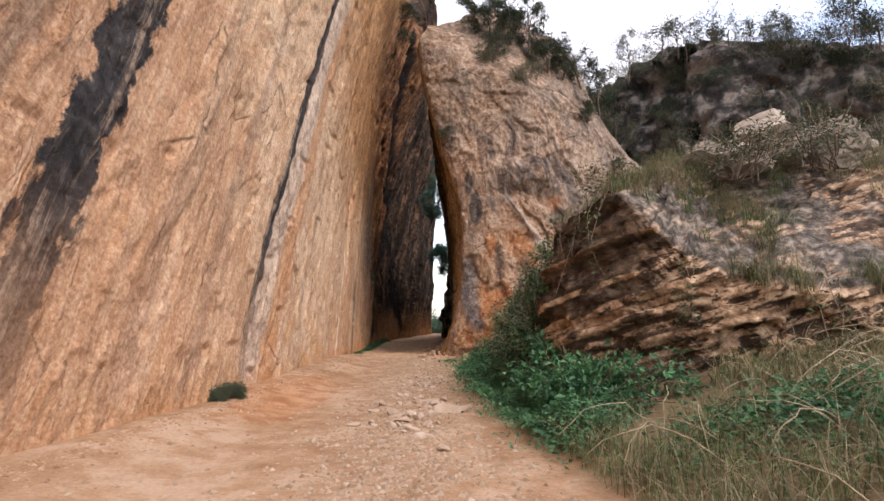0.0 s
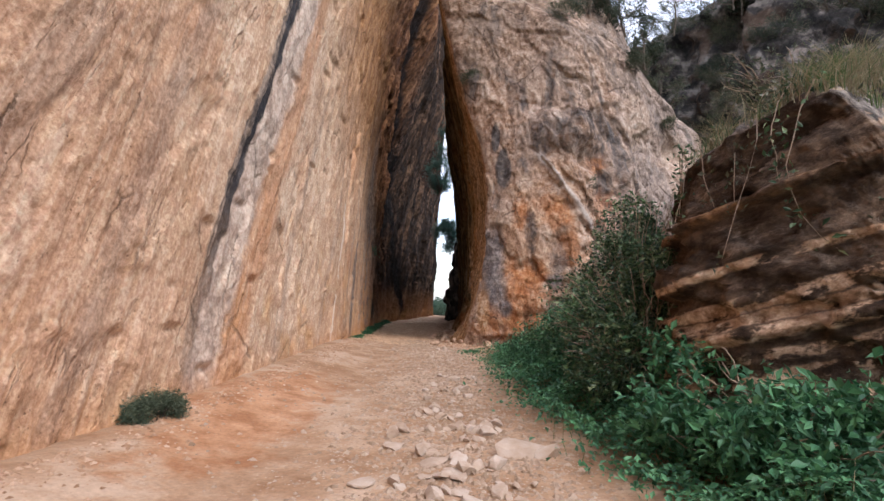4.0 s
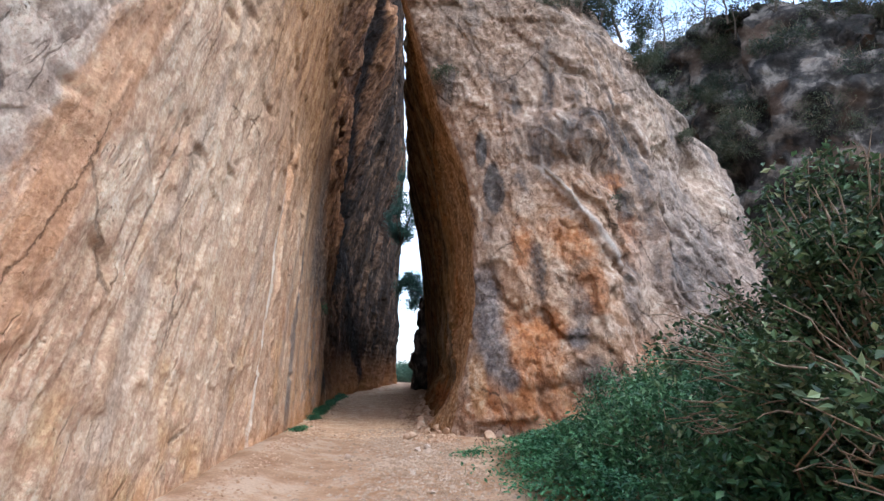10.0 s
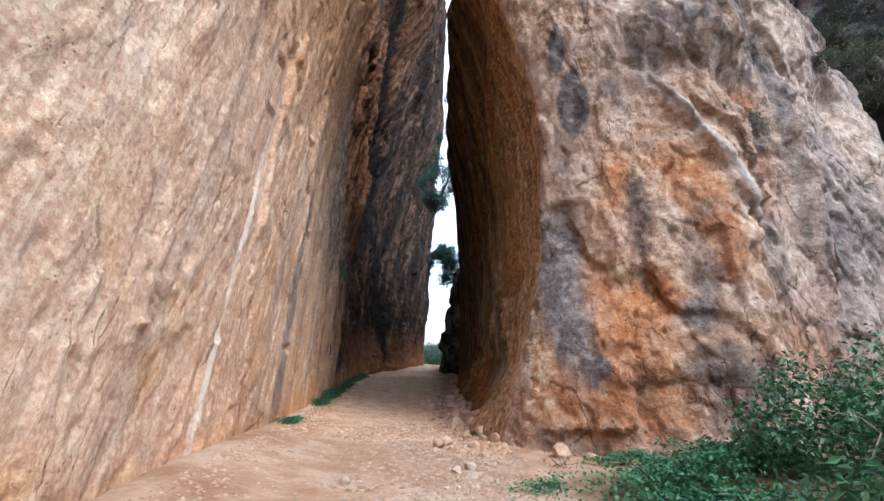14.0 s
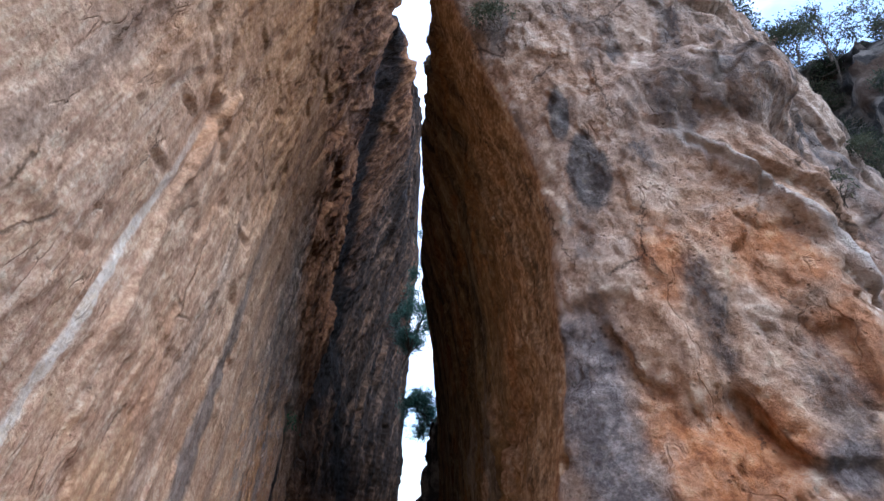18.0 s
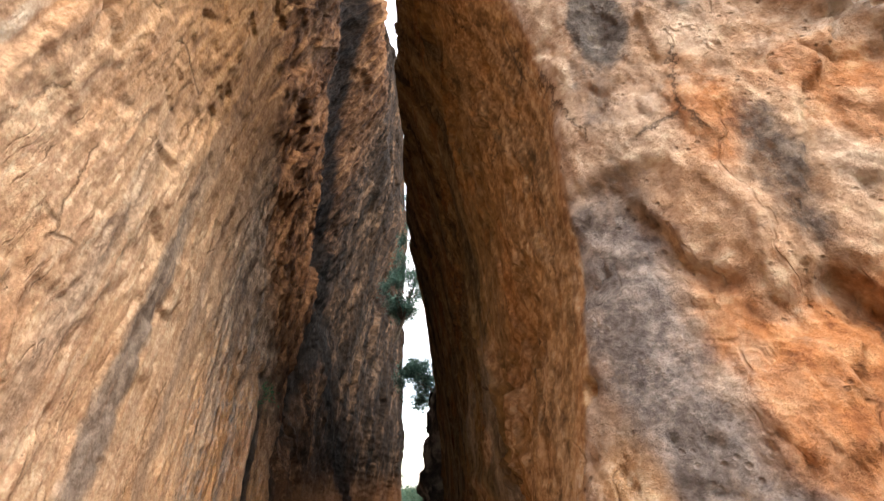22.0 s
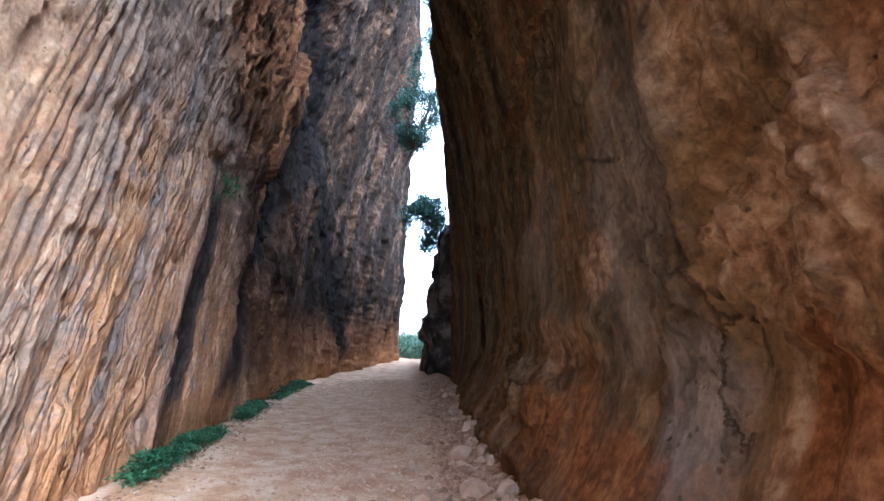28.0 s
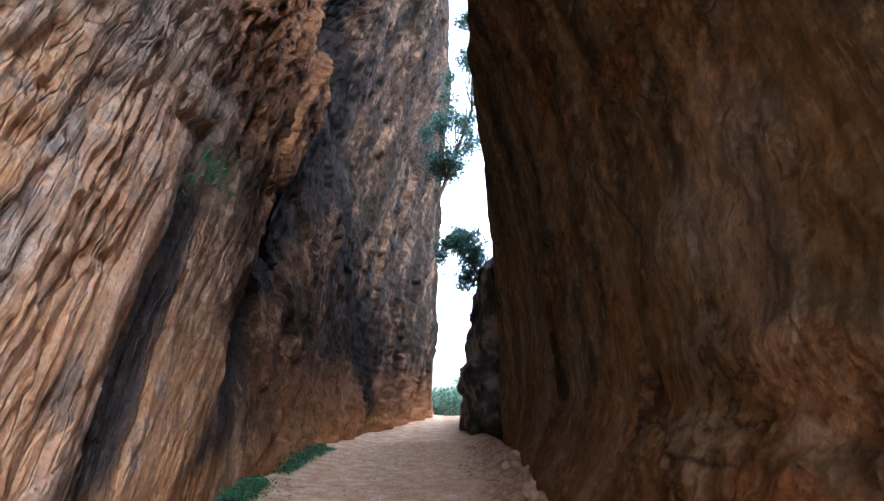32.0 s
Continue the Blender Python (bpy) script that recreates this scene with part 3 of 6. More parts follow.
    col = g.mix(strip, col, g.ramp(runs, (0.42, (0.34, 0.18, 0.085)), (0.48, (0.50, 0.31, 0.165)), (0.53, (0.60, 0.41, 0.25)), (0.59, (0.76, 0.63, 0.49))))
    rib = g.math("ABSOLUTE", g.add(g.add(g.mul(g.math("SUBTRACT", g.x, 3.48), 0.835), g.mul(g.math("SUBTRACT", g.z, 5.16), 0.55)), g.mul(wob, 0.05)))
    col = g.mix(g.mul(g.mul(g.step(rib, 0.04, 0.14, 1.0, 0.0), g.band(g.z, 5.1, 1.2, 0.3)), 0.75), col, (0.55, 0.50, 0.45))
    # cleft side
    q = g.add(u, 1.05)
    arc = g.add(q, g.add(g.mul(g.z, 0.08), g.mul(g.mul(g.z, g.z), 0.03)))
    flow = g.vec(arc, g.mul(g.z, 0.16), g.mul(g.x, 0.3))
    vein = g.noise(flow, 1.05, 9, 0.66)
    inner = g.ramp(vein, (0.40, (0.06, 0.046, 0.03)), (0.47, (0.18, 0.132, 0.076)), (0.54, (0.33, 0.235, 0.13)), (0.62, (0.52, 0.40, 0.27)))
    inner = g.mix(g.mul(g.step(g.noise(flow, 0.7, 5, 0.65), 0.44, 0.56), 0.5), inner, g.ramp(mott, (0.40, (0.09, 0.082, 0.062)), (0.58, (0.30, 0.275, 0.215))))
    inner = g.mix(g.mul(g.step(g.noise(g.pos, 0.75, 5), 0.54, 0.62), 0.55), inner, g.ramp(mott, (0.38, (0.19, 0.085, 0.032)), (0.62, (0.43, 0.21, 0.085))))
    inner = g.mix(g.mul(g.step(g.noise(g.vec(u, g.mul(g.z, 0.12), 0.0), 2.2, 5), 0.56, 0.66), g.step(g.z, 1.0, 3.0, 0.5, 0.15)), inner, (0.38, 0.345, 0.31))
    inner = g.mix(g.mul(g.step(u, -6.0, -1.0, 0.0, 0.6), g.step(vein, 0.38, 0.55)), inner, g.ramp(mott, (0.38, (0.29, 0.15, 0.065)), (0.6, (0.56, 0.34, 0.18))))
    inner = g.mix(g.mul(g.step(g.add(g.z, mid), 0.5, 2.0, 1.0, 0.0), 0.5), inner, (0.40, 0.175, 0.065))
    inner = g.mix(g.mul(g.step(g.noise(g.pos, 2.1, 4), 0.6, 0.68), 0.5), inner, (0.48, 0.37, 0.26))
    # darkens the brown stone further: part of the cleft's shade sits in this tint
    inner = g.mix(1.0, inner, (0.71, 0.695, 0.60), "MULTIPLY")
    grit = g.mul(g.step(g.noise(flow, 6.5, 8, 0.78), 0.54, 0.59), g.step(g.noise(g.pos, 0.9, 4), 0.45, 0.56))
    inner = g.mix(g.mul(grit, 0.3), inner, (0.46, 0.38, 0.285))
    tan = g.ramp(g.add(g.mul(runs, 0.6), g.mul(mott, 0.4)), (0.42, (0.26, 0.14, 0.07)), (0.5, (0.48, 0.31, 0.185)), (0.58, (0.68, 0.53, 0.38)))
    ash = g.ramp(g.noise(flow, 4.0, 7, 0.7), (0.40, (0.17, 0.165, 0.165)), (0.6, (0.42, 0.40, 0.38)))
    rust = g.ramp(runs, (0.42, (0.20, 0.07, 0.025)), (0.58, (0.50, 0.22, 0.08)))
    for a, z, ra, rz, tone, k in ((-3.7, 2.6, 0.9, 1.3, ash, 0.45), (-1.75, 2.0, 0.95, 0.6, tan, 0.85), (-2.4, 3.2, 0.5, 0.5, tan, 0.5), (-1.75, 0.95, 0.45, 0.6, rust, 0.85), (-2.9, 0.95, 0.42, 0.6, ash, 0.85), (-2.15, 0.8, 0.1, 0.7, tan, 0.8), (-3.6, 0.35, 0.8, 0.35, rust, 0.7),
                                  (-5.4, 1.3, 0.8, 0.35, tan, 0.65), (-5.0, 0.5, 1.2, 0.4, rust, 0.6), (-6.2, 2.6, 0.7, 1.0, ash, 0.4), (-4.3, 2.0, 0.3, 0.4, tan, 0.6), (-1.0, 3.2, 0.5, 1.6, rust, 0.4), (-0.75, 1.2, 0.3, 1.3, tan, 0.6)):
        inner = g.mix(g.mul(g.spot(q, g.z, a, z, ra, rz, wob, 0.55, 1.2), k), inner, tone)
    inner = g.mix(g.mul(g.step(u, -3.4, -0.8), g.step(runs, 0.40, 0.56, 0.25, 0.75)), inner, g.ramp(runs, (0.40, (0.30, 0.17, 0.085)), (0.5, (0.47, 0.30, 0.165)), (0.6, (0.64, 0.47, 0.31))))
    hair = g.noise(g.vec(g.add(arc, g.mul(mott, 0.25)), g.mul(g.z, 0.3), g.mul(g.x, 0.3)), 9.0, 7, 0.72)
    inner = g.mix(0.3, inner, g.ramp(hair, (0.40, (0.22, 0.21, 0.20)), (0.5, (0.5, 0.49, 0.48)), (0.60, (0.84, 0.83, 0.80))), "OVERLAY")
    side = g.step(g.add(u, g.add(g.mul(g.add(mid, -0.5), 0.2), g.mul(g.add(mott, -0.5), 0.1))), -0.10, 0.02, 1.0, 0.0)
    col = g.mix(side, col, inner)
    cn = g.noise(g.vec(g.mul(g.x, 1.6), g.mul(g.y, 1.2), g.mul(g.z, 0.8)), 1.0, 3, 0.5)
    crease = g.mul(g.band(cn, 0.5, 0.002, 0.012), g.step(g.noise(g.pos, 1.1, 3), 0.48, 0.6))
    col = g.mix(g.mul(crease, 0.2), col, (0.06, 0.042, 0.032))
    pit = g.mul(g.step(g.voronoi(g.pos, 9.0), 0.08, 0.24, 1.0, 0.0), g.step(g.noise(g.pos, 1.9, 3), 0.47, 0.6))
    wv = g.vec(g.add(g.mul(g.x, 1.1), g.mul(mott, 0.5)), g.mul(g.y, 0.6), g.add(g.mul(g.z, 0.55), g.mul(g.x, 0.3)))
    line = g.mul(g.step(g.voronoi(wv, 0.85, "DISTANCE_TO_EDGE"), 0.0, 0.02, 1.0, 0.0), g.step(g.noise(g.pos, 0.8, 3), 0.48, 0.58))
    col = g.mix(g.mul(pit, 0.55), col, (0.105, 0.069, 0.050))
    col = g.mix(g.mul(line, 0.75), col, (0.060, 0.041, 0.031))
    col = g.mix(0.34, col, g.ramp(g.add(g.mul(mott, 0.5), g.mul(grain, 0.5)), (0.40, (0.26, 0.24, 0.22)), (0.5, (0.5, 0.49, 0.48)), (0.60, (0.84, 0.83, 0.82))), "OVERLAY")
    jag = g.vec(g.add(g.x, g.mul(mott, 0.4)), g.add(g.y, g.mul(mid, 0.4)), g.add(g.mul(g.z, 0.8), g.mul(mott, 0.4)))
    crumb = g.add(g.mul(g.chips(jag, 5.0), 0.6), g.mul(g.chips(jag, 13.0), 0.4))
    crumbly = g.step(g.noise(g.pos, 0.8, 4, 0.6), 0.42, 0.55, 0.2, 1.0)
    col = g.mix(g.mul(crumbly, 0.35), col, g.mix(crumb, (0.34, 0.32, 0.31), (0.66, 0.65, 0.64)), "OVERLAY")
    h = g.add(g.add(g.mul(mott, 0.5), g.mul(grain, 0.3)), g.math("SUBTRACT", g.mul(down, 0.25), g.add(g.mul(pit, 0.4), g.add(g.mul(line, 0.15), g.mul(crease, 0.25)))))
    h = g.add(h, g.add(g.mul(g.noise(g.pos, 6.0, 8, 0.66), 1.0), g.mul(g.voronoi(g.vec(g.x, g.y, g.mul(g.z, 0.8)), 4.5), 0.5)))
    h = g.add(h, g.add(g.mul(g.mul(crumb, crumbly), 0.7), g.mul(g.mul(hair, side), 0.4)))
    return g.finish(g.mix(1.0, col, (0.76, 0.735, 0.715), "MULTIPLY"), h, 1.0, 0.06)


def ledge_rock():
    """Layered brown rock with thin pale beds."""
    g = Graph("layered_brown_rock", 0.93, 0.15)
    mid = g.noise(g.pos, 2.2, 5, 0.6)
    mott = g.noise(g.pos, 5.0, 8, 0.72)
    bed = g.add(g.math("SUBTRACT", g.z, g.add(g.add(g.mul(g.x, 0.24), g.mul(g.y, -0.16)), 0.24)), g.mul(g.add(mid, -0.5), 0.14))
    lay = g.noise(g.vec(g.mul(g.x, 0.42), g.mul(g.y, 0.42), bed), 5.5, 7, 0.7)
    brown = g.ramp(lay, (0.38, (0.03, 0.019, 0.013)), (0.48, (0.062, 0.043, 0.031)), (0.57, (0.12, 0.086, 0.062)), (0.68, (0.29, 0.225, 0.17)))
    brown = g.mix(g.mul(g.step(g.noise(g.pos, 0.8, 4), 0.47, 0.58), 0.7), brown, g.ramp(mott, (0.38, (0.045, 0.028, 0.019)), (0.6, (0.125, 0.078, 0.047))))
    broken = g.step(g.noise(g.vec(g.x, g.y, g.mul(bed, 2.0)), 2.2, 5, 0.65), 0.44, 0.52)
    pale = g.ramp(mott, (0.38, (0.36, 0.205, 0.11)), (0.6, (0.68, 0.49, 0.34)))
    for c, half in ((2.45, 0.03), (2.08, 0.06), (1.93, 0.045), (1.78, 0.06), (1.55, 0.04), (1.36, 0.05), (1.15, 0.03)):
        brown = g.mix(g.mul(g.mul(g.band(bed, c, half, 0.03), broken), 0.9), brown, pale)
    brown = g.mix(g.mul(g.mul(g.step(lay, 0.49, 0.54), g.step(g.add(g.x, mid), 3.2, 4.6)), 0.85), brown, pale)
    brown = g.mix(g.mul(g.mul(g.band(bed, 3.07, 0.05, 0.05), g.step(g.noise(g.pos, 1.3, 4), 0.42, 0.55)), 0.35), brown, g.ramp(mott, (0.38, (0.28, 0.13, 0.055)), (0.6, (0.52, 0.29, 0.14))))
    slab = g.ramp(mott, (0.36, (0.05, 0.045, 0.04)), (0.5, (0.13, 0.113, 0.097)), (0.62, (0.27, 0.235, 0.20)))
    slab = g.mix(g.mul(g.step(lay, 0.53, 0.60), g.mul(broken, 0.55)), slab, pale)
    slab = g.mix(g.mul(g.step(g.noise(g.pos, 0.7, 4), 0.5, 0.6), 0.8), slab, brown)
    col = g.mix(g.step(g.attr("cap"), 0.0, 0.06), brown, slab)
    col = g.mix(0.6, col, g.ramp(mott, (0.36, (0.2, 0.2, 0.2)), (0.64, (0.82, 0.81, 0.80))), "OVERLAY")
    return g.finish(col, g.add(g.mul(lay, 1.2), g.add(g.mul(g.noise(g.pos, 7.0, 8, 0.72), 1.0), g.mul(g.chips(g.vec(g.x, g.y, g.mul(bed, 2.2)), 5.0), 0.8))), 1.0, 0.06)


def back_rock():
    """Dark weathered grey rock, thick with lichen."""
    g = Graph("dark_grey_rock", 0.95, 0.15)
    mid = g.noise(g.pos, 1.1, 6, 0.6)
    grain = g.noise(g.pos, 5.0, 6, 0.65)
    col = g.ramp(mid, (0.38, (0.018, 0.017, 0.016)), (0.5, (0.055, 0.049, 0.045)), (0.60, (0.20, 0.172, 0.148)))
    col = g.mix(g.mul(g.step(g.noise(g.pos, 0.5, 3), 0.55, 0.65), 0.6), col, (0.091, 0.054, 0.033))
    col = g.mix(0.5, col, g.ramp(grain, (0.3, (0.3, 0.3, 0.3)), (0.64, (0.75, 0.75, 0.74))), "OVERLAY")
    return g.finish(col, g.add(mid, g.mul(grain, 0.6)), 0.9, 0.08)


def soil():
    """Trodden reddish-tan earth, pebbly on the path, dark litter on the bank; brightened in the cleft to make up for
    weak light.
    """
    g = Graph("trodden_tan_earth", 0.95, 0.15)
    low = g.noise(g.pos, 0.5, 3)
    mid = g.noise(g.pos, 2.4, 5, 0.6)
    grain = g.noise(g.pos, 22.0, 5, 0.7)
    peb = g.voronoi(g.pos, 19.0)
    peb2 = g.voronoi(g.pos, 8.0)
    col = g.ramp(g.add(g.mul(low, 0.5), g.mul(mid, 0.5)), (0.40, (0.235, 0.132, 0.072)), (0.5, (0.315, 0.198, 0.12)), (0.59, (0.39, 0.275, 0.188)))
    # paler earth inside the cleft: brightness painted in where too little light reaches
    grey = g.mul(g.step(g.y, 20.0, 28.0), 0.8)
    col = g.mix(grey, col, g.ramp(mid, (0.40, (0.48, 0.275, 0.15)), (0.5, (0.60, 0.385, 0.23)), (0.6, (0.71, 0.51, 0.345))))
    spill = g.mul(g.step(g.add(g.x, g.mul(g.add(mid, -0.5), 1.2)), -0.9, -0.2), g.step(g.y, 20.0, 23.0))
    col = g.mix(g.mul(spill, 0.8), col, g.ramp(mid, (0.40, (0.27, 0.145, 0.075)), (0.6, (0.46, 0.29, 0.175))))
    crumbs = g.spot(g.x, g.y, -3.1, 11.0, 0.9, 2.8, g.mul(g.add(mid, -0.5), 2.0), 0.6, 1.2)
    col = g.mix(g.mul(crumbs, 0.75), col, g.ramp(mid, (0.40, (0.27, 0.12, 0.055)), (0.6, (0.42, 0.22, 0.115))))
    stony = g.mul(g.step(g.noise(g.pos, 0.9, 3), 0.42, 0.58), g.band(g.x, -0.6, 1.2, 1.4))
    col = g.mix(g.mul(g.mul(stony, g.step(peb, 0.12, 0.26, 1.0, 0.0)), 0.65), col, (0.450, 0.375, 0.307))
    col = g.mix(g.mul(g.attr("bank"), 0.92), col, g.ramp(mid, (0.35, (0.06, 0.045, 0.025)), (0.6, (0.16, 0.12, 0.065))))
    col = g.mix(g.attr("meadow"), col, g.ramp(mid, (0.35, (0.06, 0.07, 0.03)), (0.65, (0.16, 0.15, 0.07))))
    col = g.mix(0.4, col, g.ramp(grain, (0.3, (0.3, 0.3, 0.3)), (0.64, (0.72, 0.71, 0.7))), "OVERLAY")
    h = g.add(g.mul(grain, 0.5), g.add(g.mul(g.step(peb, 0.05, 0.4, 1.0, 0.0), 0.5), g.mul(g.step(peb2, 0.05, 0.45, 1.0, 0.0), 0.7)))
    return g.finish(col, h, 0.4, 0.012)


def stone_mat(name, a, b, c, loose=False):
    g = Graph(name, 0.9, 0.2)
    mid = g.noise(g.pos, 6.0, 5, 0.65)
    col = g.mix(g.island() if loose else g.random(), g.ramp(mid, (0.35, a), (0.65, b)), g.ramp(mid, (0.35, b), (0.65, c)))
    return g.finish(col, g.noise(g.pos, 30.0, 5, 0.65), 0.5, 0.01)


def leaf_mat(name, dark, light, dry=None, gloss=0.5):
    g = Graph(name, gloss, 0.35)
    r = g.island()
    col = g.ramp(r, (0.0, dark), (0.75, light), (1.0, dry or light))
    col = g.mix(g.mul(g.step(g.noise(g.pos, 2.2, 3), 0.42, 0.58), 0.6), col, dark)
    g.bsdf.inputs["Subsurface Weight"].default_value = 0.0
    g.put(g.bsdf.inputs["Base Color"], col)
    tr = g.nt.nodes.new("ShaderNodeBsdfTranslucent")
    g.put(tr.inputs["Color"], col)
    mx = g.nt.nodes.new("ShaderNodeMixShader")
    mx.inputs[0].default_value = 0.25
    out = g.nt.nodes["Material Output"]
    g.nt.links.new(g.bsdf.outputs[0], mx.inputs[1])
    g.nt.links.new(tr.outputs[0], mx.inputs[2])
    g.nt.links.new(mx.outputs[0], out.inputs["Surface"])
    return g.mat


def bark_mat(name, a, b):
    g = Graph(name, 0.9, 0.2)
    n = g.noise(g.pos, 14.0, 4, 0.6)
    return g.finish(g.ramp(n, (0.35, a), (0.65, b)), n, 0.5, 0.01)


CRAGGY = stone_mat("bedded_hillside_rock", (0.10, 0.085, 0.07), (0.27, 0.225, 0.18), (0.50, 0.43, 0.35))
WEST, EAST, LEDGE, BACK, SOIL = west_rock(), east_rock(), ledge_rock(), back_rock(), soil()
STONE = stone_mat("pale_path_stone", (0.288, 0.200, 0.136), (0.400, 0.296, 0.216), (0.480, 0.400, 0.328))
RUBBLE = stone_mat("brown_rubble_stone", (0.25, 0.15, 0.09), (0.44, 0.285, 0.18), (0.60, 0.46, 0.34))
# cleft floor grit, lighter than path_grit to stand in for missing light
GRIT = stone_mat("pale_grit", (0.31, 0.185, 0.105), (0.50, 0.325, 0.195), (0.64, 0.465, 0.32), True)
PATHGRIT = stone_mat("path_grit", (0.185, 0.118, 0.072), (0.30, 0.205, 0.137), (0.43, 0.335, 0.25), True)
SCREE = stone_mat("brown_scree", (0.17, 0.09, 0.05), (0.33, 0.195, 0.112), (0.52, 0.37, 0.26), True)
BRAMBLE = leaf_mat("bramble_leaf", (0.012, 0.034, 0.017), (0.11, 0.20, 0.085), (0.31, 0.36, 0.19))
LUSH = leaf_mat("lush_bramble_leaf", (0.018, 0.066, 0.033), (0.10, 0.25, 0.112), (0.19, 0.33, 0.165), 0.4)
CLEFT = leaf_mat("blue_green_leaf", (0.03, 0.085, 0.07), (0.09, 0.20, 0.16), (0.14, 0.26, 0.20))
HERB = leaf_mat("fresh_herb_leaf", (0.02, 0.085, 0.04), (0.10, 0.265, 0.115))
OLIVE = leaf_mat("grey_green_leaf", (0.045, 0.06, 0.035), (0.115, 0.13, 0.075), (0.17, 0.15, 0.09), 0.6)
OAK = leaf_mat("dark_evergreen_leaf", (0.018, 0.032, 0.018), (0.055, 0.080, 0.042), (0.09, 0.09, 0.05))
FAR = leaf_mat("far_foliage", (0.05, 0.11, 0.075), (0.12, 0.21, 0.14), (0.17, 0.24, 0.17), 0.7)
ROSEMARY = leaf_mat("grey_green_needle", (0.06, 0.085, 0.05), (0.17, 0.21, 0.13), (0.24, 0.24, 0.15), 0.6)
DRYLEAF = leaf_mat("withered_leaf", (0.10, 0.05, 0.035), (0.24, 0.13, 0.085), (0.30, 0.22, 0.13), 0.7)
DRY = leaf_mat("dry_grass_blade", (0.20, 0.16, 0.095), (0.38, 0.32, 0.20), (0.13, 0.15, 0.06), 0.7)
GREENGRASS = leaf_mat("green_grass_blade", (0.05, 0.09, 0.03), (0.14, 0.20, 0.07), (0.28, 0.25, 0.12), 0.6)
BARK = bark_mat("grey_brown_bark", (0.06, 0.045, 0.035), (0.16, 0.13, 0.10))
TWIG = bark_mat("dry_twig_bark", (0.17, 0.12, 0.08), (0.34, 0.27, 0.20))

# ---- the lie of the land ----
def west_base(y):
    return np.interp(y, [-30, -14, 0, 5, 10, 14, 19, 24, 29, 36, 44, 50, 56, 60], [-7, -5.5, -4.6, -4.2, -4.0, -3.75, -3.7, -3.9, -4.2, -4.45, -4.35, -3.1, -1.4, -1.2])


def path_edge(y):
    return np.interp(y, [-40, -10, 0, 5, 10, 16, 20, 22, 60, 80], [3.4, 2.2, 1.7, 1.35, 0.9, 0.5, 0.4, 0.35, 0.35, 3.0])


def ground_z(x, y):
    x, y = np.asarray(x, float), np.asarray(y, float)
    z = np.interp(y, [-60, 0, 8, 20, 28, 45, 60, 90, 160, 400], [0.4, 0.0, -0.1, -0.1, -0.32, -0.5, -0.5, -1.2, -3, -4])
    near = np.exp(-((x + 1) / 30) ** 2) * smooth(75, 60, y) * smooth(-40, -20, y)
    z = z + near * smooth(1.6, 0.0, x - west_base(y)) * np.interp(y, [0, 10, 16, 25], [0.36, 0.22, 0.3, 0.1])
    d = x - path_edge(y)
    rise = (0.30 - 0.12 * smooth(13.0, 15.5, y)) * np.clip(d, 0, 2.5) + (0.18 + 0.44 * smooth(6, 12, y) - 0.33 * smooth(13.0, 15.5, y)) * np.clip(d - 2.5, 0, 9) + 0.22 * np.clip(d - 11.5, 0, 40)
    z = z + rise * smooth(0.0, 0.5, d) * smooth(21.4, 18.5, y + 0.25 * d) * smooth(-45, -20, y)
    z = z + 0.2 * np.exp(-(((x - 0.5) / 0.5) ** 2)) * smooth(21, 23, y) * smooth(60, 50, y)
    z = z + 0.05 * near * fbm(x * 0.6, y * 0.45, 0.3, 2) + 0.007 * near * fbm(x * 2.3, y * 2.3, 1.3, 3)
    return z + smooth(6, 14, np.abs(d)) * 0.35 * fbm(x * 0.3, y * 0.3, 5.2, 3)


def crag_foot(y):
    """Where the crag's foot meets the floor of the cleft."""
    return np.interp(y, [21, 22, 30, 33, 44], [0.1, 0.15, 0.2, 0.42, 0.7])


def spread(parts):
    """Coordinates from (start, end, step) stretches."""
    return np.concatenate([np.arange(a, b - 1e-6, s) for a, b, s in parts] + [[parts[-1][1]]])


gx = spread([(-900, -100, 100), (-100, -12, 8), (-12, -5, 0.5), (-5, 2.2, 0.075), (2.2, 8, 0.2), (8, 30, 1.0), (30, 100, 10), (100, 900, 100)])
gy = spread([(-900, -100, 100), (-100, -10, 6), (-10, 1.5, 0.5), (1.5, 34, 0.09), (34, 62, 0.35), (62, 120, 4), (120, 900, 60)])
GX, GY = np.meshgrid(gx, gy, indexing="ij")
GZ = ground_z(GX, GY)
GD = GX - path_edge(GY)
bank = smooth(-0.15, 0.5, GD + 0.25 * fbm(GX * 1.5, GY * 1.5, 2.0, 3)) * smooth(20.4, 18.8, GY)
meadow = np.maximum(smooth(62, 75, GY), smooth(-14, -24, GY))
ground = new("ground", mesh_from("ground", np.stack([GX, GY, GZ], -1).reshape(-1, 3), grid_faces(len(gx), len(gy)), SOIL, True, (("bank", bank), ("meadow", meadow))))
tagged(ground, "trodden reddish tan earth path with a dark littered bank", "ground", kind="structure")


def rounded(points, turns=2):
    """Cut the corners of a plan line whose rows may hold more than x and y."""
    p = np.asarray(points, float)
    for _ in range(turns):
        q = np.empty((2 * len(p), p.shape[1]))
        q[0], q[-1] = p[0], p[-1]
        q[1:-1:2], q[2:-1:2] = 0.75 * p[:-1] + 0.25 * p[1:], 0.25 * p[:-1] + 0.75 * p[1:]
        p = q
    return p


